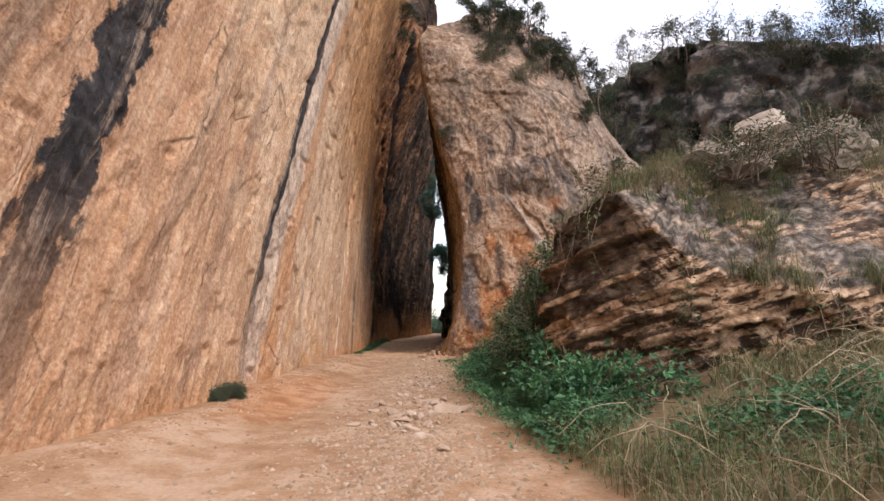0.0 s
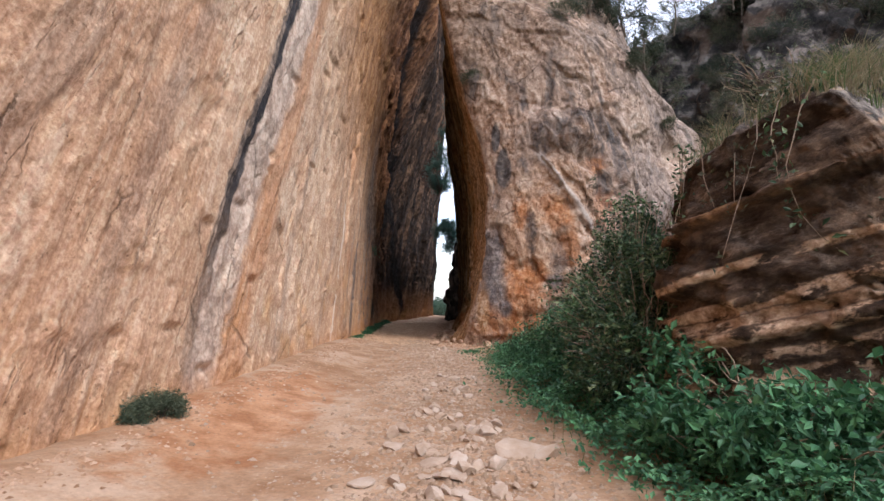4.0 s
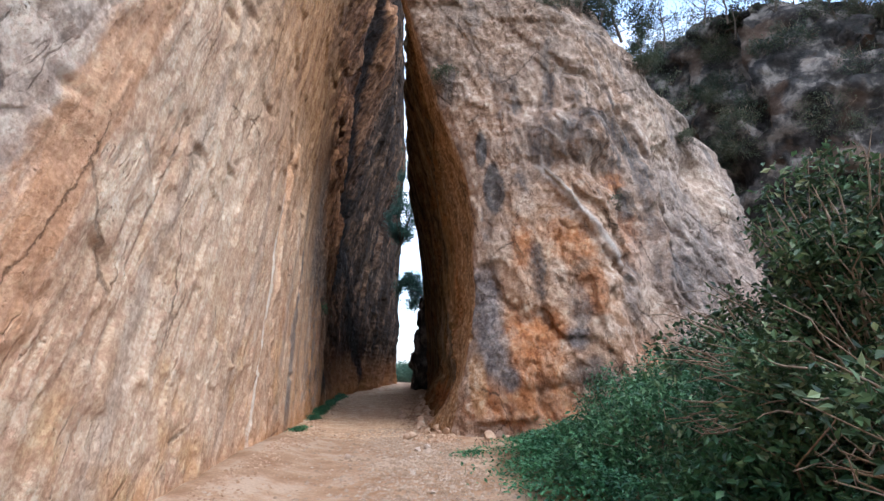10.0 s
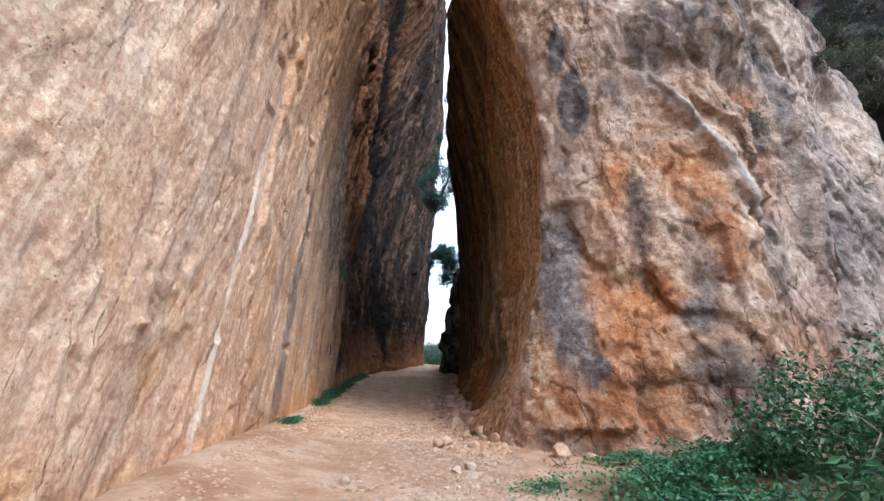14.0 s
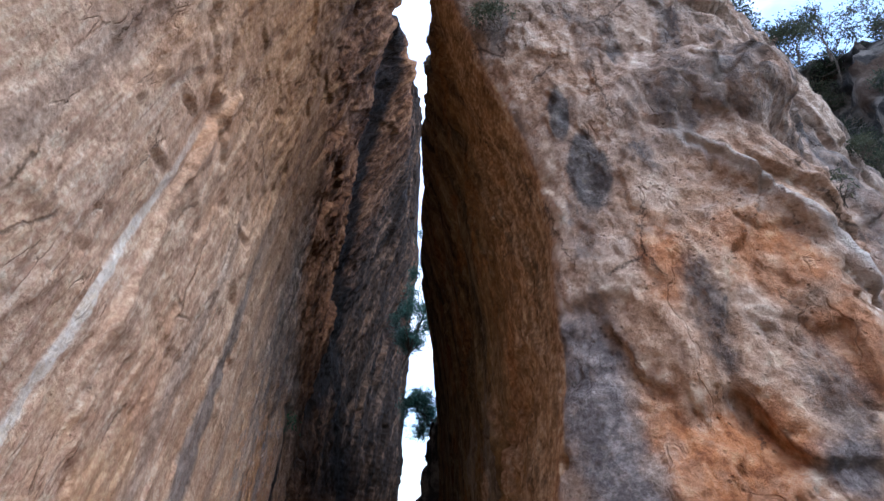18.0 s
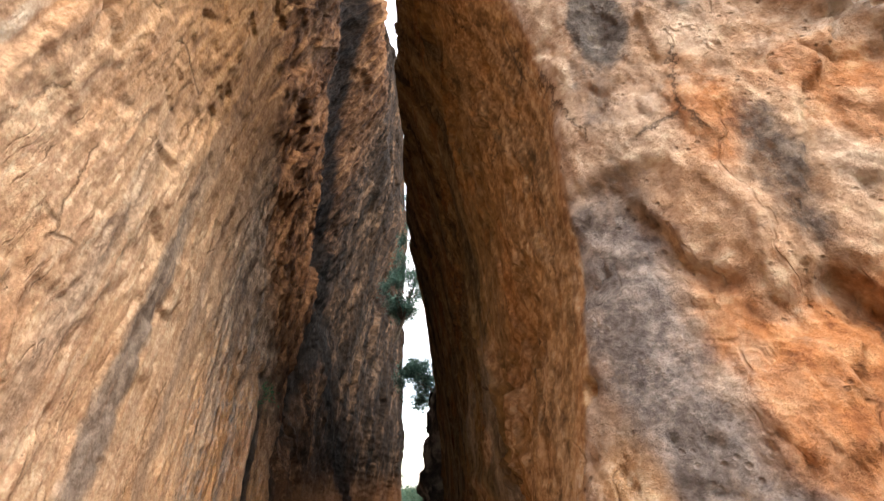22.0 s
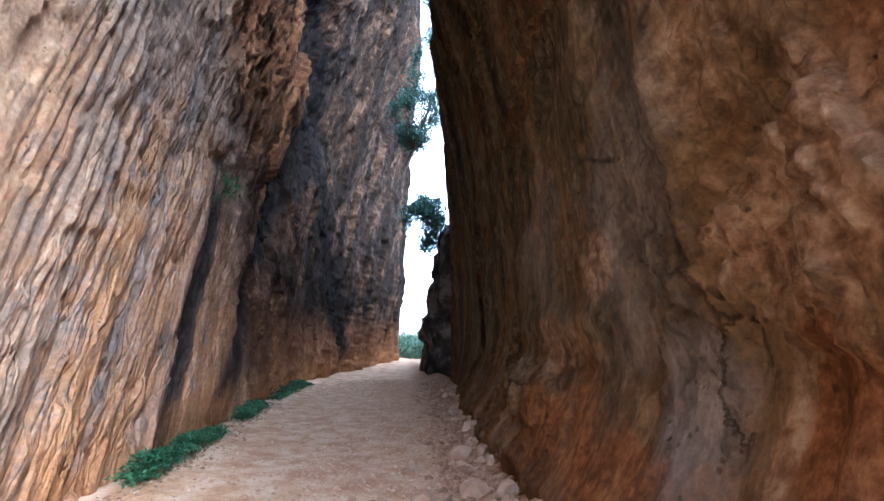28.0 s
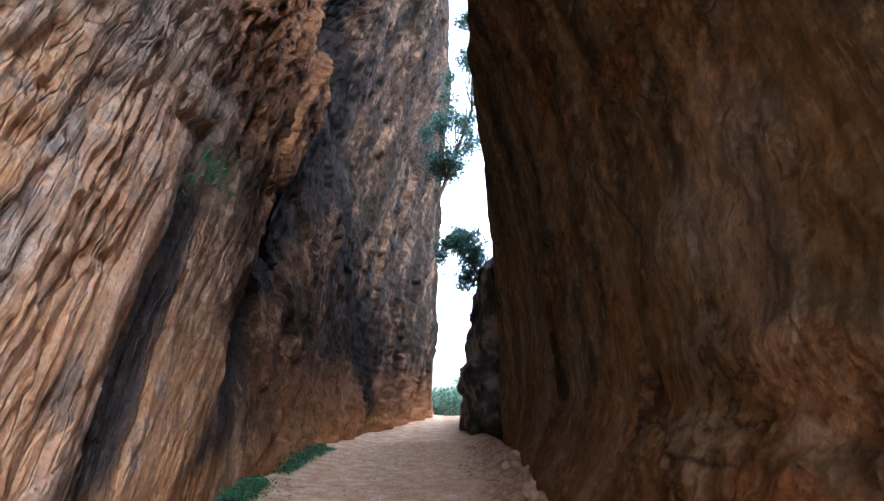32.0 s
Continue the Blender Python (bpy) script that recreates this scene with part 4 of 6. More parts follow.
def cliff(name, rows, spacing, rise, lean, relief, material, z0=-1.2, cap=8, turns=2, flip=False, origin=None, rag=0.9, soft_rim=0.6, bias=1.0):
    """A rock mass. rows: x, y, top, inner x, inner y, inner top along its foot. spacing(x, y): step along the foot. lean(u, x, y, z): shift in x and y.
    relief(u, x, y, z): swelling outwards."""
    p = rounded(rows, turns)
    seg = np.r_[0, np.cumsum(np.hypot(*np.diff(p[:, :2], axis=0).T))]
    u = [0.0]
    while u[-1] < seg[-1]:
        at = [np.interp(u[-1], seg, p[:, k]) for k in (0, 1)]
        u.append(u[-1] + spacing(*at))
    u = np.minimum(np.array(u), seg[-1])
    q = np.stack([np.interp(u, seg, p[:, k]) for k in range(6)], -1)
    t = np.gradient(q[:, :2], axis=0)
    t /= np.linalg.norm(t, axis=1, keepdims=True) + 1e-9
    for _ in range(6):
        t[1:-1] = (t[:-2] + t[1:-1] + t[2:]) / 3
    n = np.stack([t[:, 1], -t[:, 0]], -1) * (-1 if flip else 1)
    if origin:
        u = u - u[np.argmin(np.hypot(q[:, 0] - origin[0], q[:, 1] - origin[1]))]
    nv = int(max(q[:, 2]) / rise)
    v = np.linspace(0, 1, nv) ** bias
    top = q[:, 2] + rag * fbm(u * 0.35, 3.3, 0.5, 4)
    Z = z0 + v[None, :] * (top - z0)[:, None]
    U = np.repeat(u[:, None], nv, 1)
    X, Y = np.repeat(q[:, :1], nv, 1), np.repeat(q[:, 1:2], nv, 1)
    DX, DY = lean(U, X, Y, Z)
    X, Y = X + DX, Y + DY
    r = relief(U, X, Y, Z)
    r = r - smooth(1.4, 0.0, top[:, None] - Z) ** 2 * soft_rim
    X, Y = X + n[:, :1] * r, Y + n[:, 1:] * r
    k = np.linspace(0, 1, cap + 1)[1:] ** 1.3
    CX = X[:, -1:] * (1 - k) + q[:, 3:4] * k
    CY = Y[:, -1:] * (1 - k) + q[:, 4:5] * k
    CZ = Z[:, -1:] * (1 - k) + q[:, 5:6] * k + (0.5 * fbm(CX * 0.4, CY * 0.4, 1.1, 3) + 0.35 * facets(CX * 0.9, CY * 0.9, 2.2)) * np.sin(np.pi * k)
    V = np.stack([np.concatenate([X, CX], 1), np.concatenate([Y, CY], 1), np.concatenate([Z, CZ], 1)], -1)
    me = mesh_from(name, V.reshape(-1, 3), grid_faces(len(u), nv + cap, not flip), material, True, (("along", np.repeat(u[:, None], nv + cap, 1)), ("cap", np.repeat(np.r_[np.zeros(nv), k][None], len(u), 0))))
    return new(name, me), V

# ---- rock masses ----
def lumps_of(x, z, rows):
    """Swellings and hollows on a face: x, z, half width, half height, depth."""
    return sum(d * np.exp(-(((x - cx) / rx) ** 2) - ((z - cz) / rz) ** 2) for cx, cz, rx, rz, d in rows)


def nicks(seed, n, across, up, size):
    """Small chips scattered over a face, each a short hollow with a lip over it."""
    r = np.random.RandomState(seed)
    rows = []
    for _ in range(n):
        a, z, k = r.uniform(*across), r.uniform(*up), size * (0.5 + r.rand())
        rows += [(a, z, k * (1 + 1.5 * r.rand()), k * 0.5, -0.6 * k), (a + 0.3 * k, z + 0.9 * k, 1.4 * k, 0.35 * k, 0.3 * k)]
    return rows


def scarp(a, b, rows):
    """Broken edges on a face: from one place to another, the side to the right of the way stands proud by depth and dies out over fade."""
    wob = 0.07 * fbm(a * 2.3, b * 2.3, 1.7, 3) + 0.03 * facets(a * 6, b * 6, 2.4)
    out = 0
    for a0, b0, a1, b1, depth, fade in rows:
        ln = np.hypot(a1 - a0, b1 - b0)
        ea, eb = (a1 - a0) / ln, (b1 - b0) / ln
        k = (a - a0) * ea + (b - b0) * eb
        d = (a - a0) * eb - (b - b0) * ea + wob
        out = out + depth * smooth(-0.03, 0.03, d) * np.exp(-np.clip(d, 0, None) / fade) * smooth(-0.12, 0.08, k) * smooth(ln + 0.12, ln - 0.08, k)
    return out


def west_lean(u, x, y, z):
    """Leans back over the path's side and runs up along the dip of the beds."""
    h = np.clip(z, 0, 28)
    dy = 0.42 * np.clip(z, -1, 22) * smooth(-14, -2, y) * smooth(58, 36, y) * (x > -7)
    yy = y + dy
    w = np.interp(yy, [-10, 6, 14, 18, 23], [0.0, 0.1, 0.6, 0.7, 0.0])
    far = smooth(17, 23, yy) * np.interp(yy, [44, 52, 60], [1.0, 0.45, 0.15])
    h = np.clip(h, 0, 19)
    return 0.0092 * h**2 * w + 0.00046 * h**3 * far + 0.35 * smooth(0, 5, z) * smooth(47, 54, yy) + np.where(dy != 0, west_base(yy) - west_base(y), 0), dy


def chips():
    """Short broken edges strewn over the slab, and the plain ones where they lie."""
    r = np.random.RandomState(31)
    rows = [(13.74, 2.80, 14.0, 2.64, -0.09, 0.3), (14.0, 2.64, 14.37, 3.29, -0.06, 0.3), (24.95, 3.99, 25.3, 3.93, -0.08, 0.5), (25.3, 3.93, 25.62, 4.2, -0.06, 0.4), (24.2, 4.95, 24.55, 4.72, -0.08, 0.4), (21.58, 5.35, 22.3, 7.3, 0.14, 0.8), (20.9, 3.2, 21.58, 5.35, 0.08, 0.6)]
    for _ in range(70):
        y, z, ln, tip = r.uniform(6.0, 28.0), 0.5 + 7.5 * r.rand(), 0.12 + 0.4 * r.rand() ** 2, r.choice([r.normal(-0.15, 0.35), r.normal(1.15, 0.12)])
        rows.append((y, z, y + ln * math.cos(tip), z + ln * math.sin(tip), -0.025 - 0.04 * r.rand(), 0.08 + 0.2 * r.rand()))
    for _ in range(60):
        y, z, ln, tip = r.uniform(15.0, 27.0), r.uniform(6.5, 15.0), 0.2 + 0.7 * r.rand() ** 2, r.normal(-0.3, 0.4)
        rows.append((y, z, y + ln * math.cos(tip), z + ln * math.sin(tip), -0.04 - 0.08 * r.rand(), 0.1 + 0.3 * r.rand()))
    return rows


CHIPS = chips()


def west_relief(u, x, y, z):
    s, t = y - 0.42 * z, z + 0.42 * y
    edge = 34.0 - 0.62 * z
    w = smooth(-1.0, 3.5, y - edge)
    # a nearly flat slab with fine lines along the dip
    r = 0.08 * fbm(y * 0.2, z * 0.2, 0.7, 2) + 0.016 * ridged(s * 0.8, t * 0.05, 2.2, 2) + 0.008 * fbm(s * 3.0, t * 0.16, 4.4, 4, 0.6) + 0.012 * facets(s * 1.6, t * 0.3, 2.0)
    r = r + 0.009 * fbm(y * 2.6, z * 2.6, 7.3, 4, 0.7) + 0.005 * facets(s * 5.0, t * 3.0, 5.0)
    r = r + scarp(y, z, CHIPS) * smooth(31, 25, s)
    # flakes gone, with sharp edges, in some stretches
    plate = fbm(s * 0.7 + 8.1, t * 0.35, 4.2, 5, 0.58) * 4.0
    r = r + 0.024 * (np.floor(plate) + smooth(0.86, 1.0, plate - np.floor(plate))) * smooth(26, 22, s)
    flake = fbm(s * 0.9 + 3.1, t * 0.5, 9.9, 4, 0.6) + 0.05 * facets(s * 4, t * 4, 3.0)
    r = r - 0.035 * smooth(0.22, 0.245, flake) + 0.03 * smooth(-0.30, -0.32, flake)
    r = r + lumps_of(y, z, nicks(5, 46, (3.0, 25.0), (0.3, 9.0), 0.10))
    r = r + lumps_of(y, z, ((17.71, 1.60, 0.10, 0.045, 0.12),))
    wander = s - 13.4 + 0.02 * fbm(t * 1.2, 0.5, 2.2, 3)
    r = r - 0.12 * np.exp(-((wander / 0.045) ** 2)) * smooth(1.5, 2.1, z) * smooth(4.9, 4.0, z) + 0.03 * smooth(0.0, -0.08, wander) * smooth(-0.5, -0.1, wander) * smooth(1.5, 2.1, z) * smooth(4.9, 4.0, z)
    # slats and flutes along the dip, broken across
    up = z + 1.8 * fbm(y * 0.5, z * 0.5, 3.1, 2)
    f = smooth(23.5, 28.0, s) * (1 - 0.6 * w)
    low = smooth(8.0, 4.5, up)
    worn = 0.35 + 0.65 * smooth(-0.25, 0.2, fbm(s * 0.7, t * 0.35, 5.2, 3))
    rib = worn * (0.055 * ridged(s * 10.5 + 0.2 * fbm(s * 1.1, t * 0.9, 3.9, 3), t * 0.2, 8.5, 1) + 0.04 * ridged(s * 4.1, t * 0.1, 2.5, 1)) + 0.04 * facets(s * 1.6, t * 0.8, 6.1, 0.5) + 0.04 * facets(s * 6, t * 3, 3.1)
    knob = 0.09 * facets(s * 2.2, t * 1.2, 2.6) + 0.06 * facets(s * 5.2, t * 2.8, 9.6) + 0.04 * fbm(s * 5, t * 2.5, 1.4, 3)
    r = r + f * (low * (rib - 0.03) + (1 - low) * (0.5 * rib + knob)) - 0.05 * f * np.exp(-(((s - 26.9) / 0.3) ** 2)) - 0.05 * f * np.exp(-(((s - 28.15) / 0.2) ** 2))
    r = r - 0.10 * np.exp(-(((s - 30.35) / 0.4) ** 2)) * smooth(4.4, 3.2, z) + 0.10 * np.exp(-(((s - 29.5) / 0.14) ** 2)) * smooth(6, 4, z)
    r = r + scarp(y, z, ((34.3, 5.7, 36.2, 5.1, -0.2, 1.0), (36.2, 5.1, 37.6, 3.6, -0.25, 1.0), (37.6, 3.6, 38.2, 2.4, -0.22, 0.9), (38.2, 2.4, 37.6, 0.2, -0.2, 0.9), (31.0, 4.2, 32.0, 4.5, -0.12, 0.7)))
    # craggy dark wall further in, hollowed where water seeps
    crag = 0.18 * fbm(y * 0.35, z * 0.28, 8.8, 3) + 0.10 * fbm(s * 3.4, t * 1.6, 4.9, 4, 0.7)
    r = r + w * (crag * smooth(60, 44, y) + 0.30 * facets(s * 0.8, t * 0.25, 1.0) + 0.13 * facets(s * 2.4, t * 0.8, 7.0) + 0.06 * facets(s * 5.5, t * 2.4, 3.3) + 0.06 * fbm(s * 1.5, t * 0.4, 6.6, 4))
    seep = np.abs(y - (41.0 - 0.95 * np.abs(z - 8.5))) / np.interp(z, [0, 3, 9], [0.7, 1.0, 2.0])
    return r - 0.6 * np.exp(-(seep**2)) * smooth(0.5, 3.0, z)


def rim_height(y):
    return float(np.interp(y, [-18, 0, 12, 16, 20, 23, 28, 34, 40, 46, 50, 57], [19, 20, 20, 19.5, 18.6, 18.2, 18.5, 21, 27, 33, 36, 37]))


west_rows = [(-55, -46, 14, -60, -40, 14), (-20, -38, 16, -60, -34, 17), (-8.5, -26, 18, -45, -24, 19)]
west_rows += [(float(west_base(y)), y, rim_height(y + 8 * float(smooth(-14, -2, y) * smooth(58, 36, y))), -45, y, 23) for y in (-18, -8, 0, 4, 8, 12, 15, 20, 26, 32, 36, 40, 44, 50, 54, 57)]
west_rows += [(-1.4, 59.5, 19, -40, 62, 20), (-3.2, 62, 18, -40, 66, 19), (-10, 65, 15, -40, 70, 16), (-50, 70, 12, -55, 72, 13)]
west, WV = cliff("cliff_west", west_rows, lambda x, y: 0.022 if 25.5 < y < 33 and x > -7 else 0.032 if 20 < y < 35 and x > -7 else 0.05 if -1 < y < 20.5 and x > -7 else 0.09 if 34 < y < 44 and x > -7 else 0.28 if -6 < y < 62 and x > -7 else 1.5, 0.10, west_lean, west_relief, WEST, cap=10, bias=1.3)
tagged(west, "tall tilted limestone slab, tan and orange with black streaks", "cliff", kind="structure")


def east_lean(u, x, y, z):
    """The cleft side leans over the path; the sharp corner bows out at mid height and steps forward at its foot."""
    h = np.clip(z, 0, None)
    over = np.interp(z, [3, 5, 7, 9, 11, 13, 15, 17], [0, -0.1, -0.3, -0.5, -0.85, -1.2, -1.4, -1.55])
    bow = np.interp(z, [0, 1, 2, 3, 4, 5, 6, 7, 8, 8.7, 10, 12, 16], [-0.77, -0.5, -0.26, -0.07, 0.0, 0.12, 0.14, 0.04, -0.22, -0.38, -0.5, -0.62, -0.65])
    dx = over * smooth(4.5, -0.8, u) + bow * np.exp(-((u / np.where(u > 0, 1.0, 1.7)) ** 2))
    dx = dx - 0.6 * np.clip(1 - h / 1.2, 0, 1) ** 1.5 * smooth(0.3, -1.6, u) * smooth(44, 31, y)
    side = smooth(6, 10, u)
    return dx - 0.17 * h * side, (0.13 + 0.05 * smooth(0, 2.5, u)) * h * smooth(-10, -0.3, u)


def east_relief(u, x, y, z):
    front = smooth(-0.10, 0.16, u)
    a = x + 0.25 * z + 0.5 * fbm(x * 0.8, y * 0.8, z * 0.8, 3)
    b = z - 0.15 * x + 0.6 * fbm(x * 0.7, y * 0.7 + 9, z * 0.7, 3)
    plain = np.exp(-(((x - 1.15) / 0.4) ** 2) - ((z - 2.5) / 1.4) ** 2)
    f = 0.15 * fbm(x * 0.34, y * 0.34, z * 0.34, 2) + 0.20 * facets(a * 0.5, y * 0.5, b * 0.33, 0.7)
    f = f + (1 - 0.8 * plain) * ((0.12 - 0.06 * smooth(3.6, 2.6, x)) * facets(a * 1.15, y * 1.1, b * 0.6, 0.8) + (0.10 - 0.05 * smooth(3.6, 2.6, x)) * facets(a * 2.6, y * 2.6, b * 1.8) + 0.035 * facets(x * 5, y * 5, z * 4) + 0.05 * fbm(x * 2.2, y * 2.2, z * 1.6, 5, 0.62) + 0.012 * fbm(x * 7, y * 7, z * 7, 3, 0.7))
    f = f * smooth(0.0, 0.8, u + 0.35)
    f = f + lumps_of(x, z, ((3.6, 7.4, 1.0, 0.7, 0.4), (4.35, 6.3, 0.55, 0.5, -0.65), (5.0, 5.0, 0.5, 0.9, -0.35), (2.1, 1.3, 0.9, 0.7, 0.2), (5.9, 4.6, 0.3, 1.8, 0.4), (7.6, 9.4, 1.0, 1.2, 0.35), (6.8, 5.2, 0.25, 1.8, -0.3), (1.5, 6.2, 0.25, 0.9, -0.12), (2.3, 3.6, 0.2, 0.6, -0.10), (8.6, 7.4, 0.5, 0.5, -0.4), (9.2, 8.9, 0.4, 0.4, -0.35)))
    off = (x - 3.48) * 0.835 + (z - 5.16) * 0.55
    f = f + 0.14 * np.exp(-((off / 0.16) ** 2)) * smooth(3.7, 4.4, z) * smooth(6.6, 6.0, z)
    f = f + scarp(x, z, ((1.40, 3.60, 1.56, 3.03, -0.14, 0.5), (1.56, 3.03, 1.80, 2.76, -0.12, 0.4), (2.38, 2.74, 2.52, 2.40, -0.24, 0.5), (2.52, 2.40, 2.74, 2.10, -0.22, 0.4), (2.74, 2.10, 3.3, 2.0, -0.12, 0.4), (1.02, 3.92, 1.55, 3.98, -0.10, 0.5),
                         (1.9, 0.95, 2.7, 1.05, -0.10, 0.3), (2.75, 6.3, 3.4, 5.3, -0.14, 0.5), (1.7, 8.6, 2.8, 8.3, -0.07, 0.8), (3.2, 9.9, 4.6, 9.2, -0.09, 0.8), (5.2, 8.6, 6.2, 7.2, -0.2, 0.6), (3.9, 4.2, 4.9, 3.3, -0.16, 0.5), (2.0, 11.3, 3.8, 11.0, -0.09, 0.9), (6.3, 6.0, 7.4, 4.6, -0.18, 0.5)))
    crack = np.abs(fbm(a * 0.42, 3.0, b * 0.55, 4, 0.6))
    f = f - 0.06 * smooth(0.015, 0.0, crack) * smooth(-0.1, 0.2, fbm(x * 0.4, 7.0, z * 0.4, 2))
    f = f - 0.3 * np.exp(-(((u - 0.13) / 0.04) ** 2) - ((z - 2.12) / 0.05) ** 2)
    f = f + lumps_of(x, z, nicks(8, 40, (1.2, 8.0), (0.6, 12.0), 0.08))
    q = u + 1.05
    t = q + 0.22 * z
    i = 0.16 * fbm(q * 0.35, z * 0.3, 3.3, 2) + 0.08 * facets(q * 0.7 + 0.2 * z, z * 0.4, 3.0) + 0.05 * facets(q * 2.2, z * 1.2, 8.0) + 0.015 * facets(q * 6, z * 3, 4.0) + 0.045 * ridged(t * 0.7, z * 0.12, 7.7, 3) + 0.014 * fbm(q * 4.5, z * 3.2, 2.2, 4, 0.7)
    i = i + (0.10 * facets(q * 3.0, z * 2.6, 5.1) + 0.06 * facets(q * 7, z * 6, 1.1)) * np.clip(smooth(0.0, 0.3, fbm(q * 0.5, z * 0.4, 6.2, 2) + 0.2 * smooth(2.5, 0.5, z)) + 1.2 * np.exp(-(((q + 1.7) / 0.8) ** 2) - ((z - 2.0) / 0.6) ** 2), 0, 1.3) * smooth(0.0, -1.4, u)
    i = i + lumps_of(q, z, ((-3.0, 3.4, 0.25, 1.2, 0.14), (-5.6, 1.5, 1.6, 0.2, 0.12), (-6.5, 0.7, 1.8, 0.3, 0.16), (-1.6, 1.2, 0.2, 1.4, 0.1), (-2.5, 1.0, 0.18, 1.5, -0.12), (-7.5, 2.4, 0.9, 0.5, 0.12)))
    i = i + scarp(q, z, ((-1.2, 2.5, -1.95, 2.46, -0.14, 0.7), (-1.95, 2.46, -2.43, 2.25, -0.16, 0.7), (-2.43, 2.25, -2.8, 1.73, -0.16, 0.7), (-2.8, 1.73, -2.3, 1.37, -0.14, 0.5), (-2.3, 1.37, -1.2, 1.3, -0.10, 0.5)))
    i = i * smooth(0.15, -0.9, u)
    return f * front + i * (1 - front)


east_rows = [(8, 48, 9, 9, 46, 10), (3.0, 46, 10, 8, 43, 13), (1.0, 44.5, 11, 7, 41, 14), (0.8, 40, 13.5, 7, 38, 15), (0.8, 35, 14.5, 7, 34, 15.5), (0.75, 30, 15.2, 7, 31, 15.5),
             (0.80, 26, 15.6, 4, 28, 17.2), (0.86, 23.4, 15.5, 2.5, 27, 17.8), (0.91, 21.95, 15.4, 2.5, 27, 17.8), (0.98, 21.72, 15.3, 2.6, 27, 17.8), (1.45, 21.22, 14.6, 2.8, 27, 17.8), (2.4, 20.65, 13.4, 3.5, 27, 17.8), (3.6, 20.15, 12.2, 4.5, 27.5, 17.6), (4.2, 20.2, 12.0, 5, 28, 17.4), (4.8, 20.8, 12.0, 5.5, 28, 17),
             (5.8, 21.5, 12.2, 6.5, 28, 16.8), (8.6, 22.6, 11.3, 8, 29, 15.6), (11.7, 23.9, 9.4, 9, 30, 13.4), (13, 27, 9.4, 9.5, 31, 12), (14, 33, 9.5, 9, 35, 11), (15, 45, 8, 10, 42, 9)]
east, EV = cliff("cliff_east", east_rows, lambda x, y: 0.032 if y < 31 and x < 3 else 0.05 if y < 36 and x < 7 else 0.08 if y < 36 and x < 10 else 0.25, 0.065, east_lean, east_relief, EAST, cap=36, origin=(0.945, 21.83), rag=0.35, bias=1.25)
tagged(east, "rounded grey limestone crag with orange and black stains", "cliff", kind="structure")


def pillar_relief(u, x, y, z):
    return 0.22 * fbm(x * 0.8, y * 0.8, z * 1.1, 4) + 0.3 * facets(x * 0.7, y * 0.7, z * 1.2) + 0.16 * np.round(2.2 * fbm(u * 0.2, 1.5, z * 1.3, 2)) / 2.2


pillar_rows = [(5, 60, 6, 5, 58, 6), (1.6, 58, 6.5, 5, 55, 7), (0.5, 54, 7, 5, 52, 7), (0.0, 50, 7.2, 4, 49, 7), (-0.1, 46.8, 7.2, 4, 47, 7), (0.2, 45.2, 7, 4, 46.5, 7), (1.5, 44.8, 7, 4, 46.5, 7), (4, 44.6, 7, 5, 46.5, 7)]
pillar, _ = cliff("cliff_east_far", pillar_rows, lambda x, y: 0.22, 0.2, lambda u, x, y, z: (np.interp(z, [0, 2.1, 2.4, 4, 6.6, 8], [0, 0.05, 0.35, 0.5, 1.0, 1.3]), 0 * y), pillar_relief, BACK, cap=5)
tagged(pillar, "stepped dark rock wall at the cleft's far end", "cliff", kind="structure")


def ledge_relief(u, x, y, z):
    b = z - 0.24 * x + 0.16 * y - 0.24
    beds = np.round(5 * fbm(0.25 * u, 2.2, b * 2.4, 3)) / 5
    r = 0.06 * fbm(x * 0.5, y * 0.5, z * 0.5, 2) + 0.10 * beds + 0.20 * facets(x * 0.6, y * 0.6, b * 0.9, 0.8) + 0.17 * facets(x * 1.8, y * 1.8, b * 3.2) + 0.055 * facets(x * 5, y * 5, b * 9.0) + 0.04 * fbm(x * 3.5, y * 3.5, z * 4.5, 4, 0.65)
    for c, half, out in ((3.06, 0.035, 0.16), (2.08, 0.04, 0.12), (1.93, 0.03, 0.09), (1.78, 0.04, 0.10)):
        r = r + out * smooth(2.2 * half, half, np.abs(b - c + 0.05 * fbm(u * 1.2, c, 0.3, 3))) * smooth(-0.25, 0.1, fbm(u * 0.9, 4 * c, 1.0, 2))
    return r - 0.14 * smooth(3.08, 3.14, b) * smooth(4.3, 3.6, x)


ledge_rows = [(6.5, 15.5, 3.6, 9, 15, 5.2), (4.0, 12.6, 3.3, 7, 13, 5.0), (2.4, 10.8, 3.1, 6, 11.8, 4.8), (1.75, 9.9, 3.0, 5.6, 11.4, 4.7), (1.75, 9.35, 3.0, 5.4, 11.2, 4.6), (2.2, 8.7, 3.3, 5.2, 11.0, 4.6), (2.6, 8.3, 3.55, 5.2, 10.8, 4.5), (3.05, 7.95, 2.85, 5.3, 10.4, 4.4),
              (3.75, 7.55, 2.05, 5.8, 10.0, 4.3), (4.7, 7.1, 1.75, 7.0, 9.8, 4.2), (5.8, 6.5, 1.7, 8.4, 9.2, 4.4), (7.4, 5.6, 2.0, 10, 8.6, 5.0), (10, 4.4, 3.2, 12, 7, 5.8), (13, 2.5, 4.8, 14, 5, 6.6)]
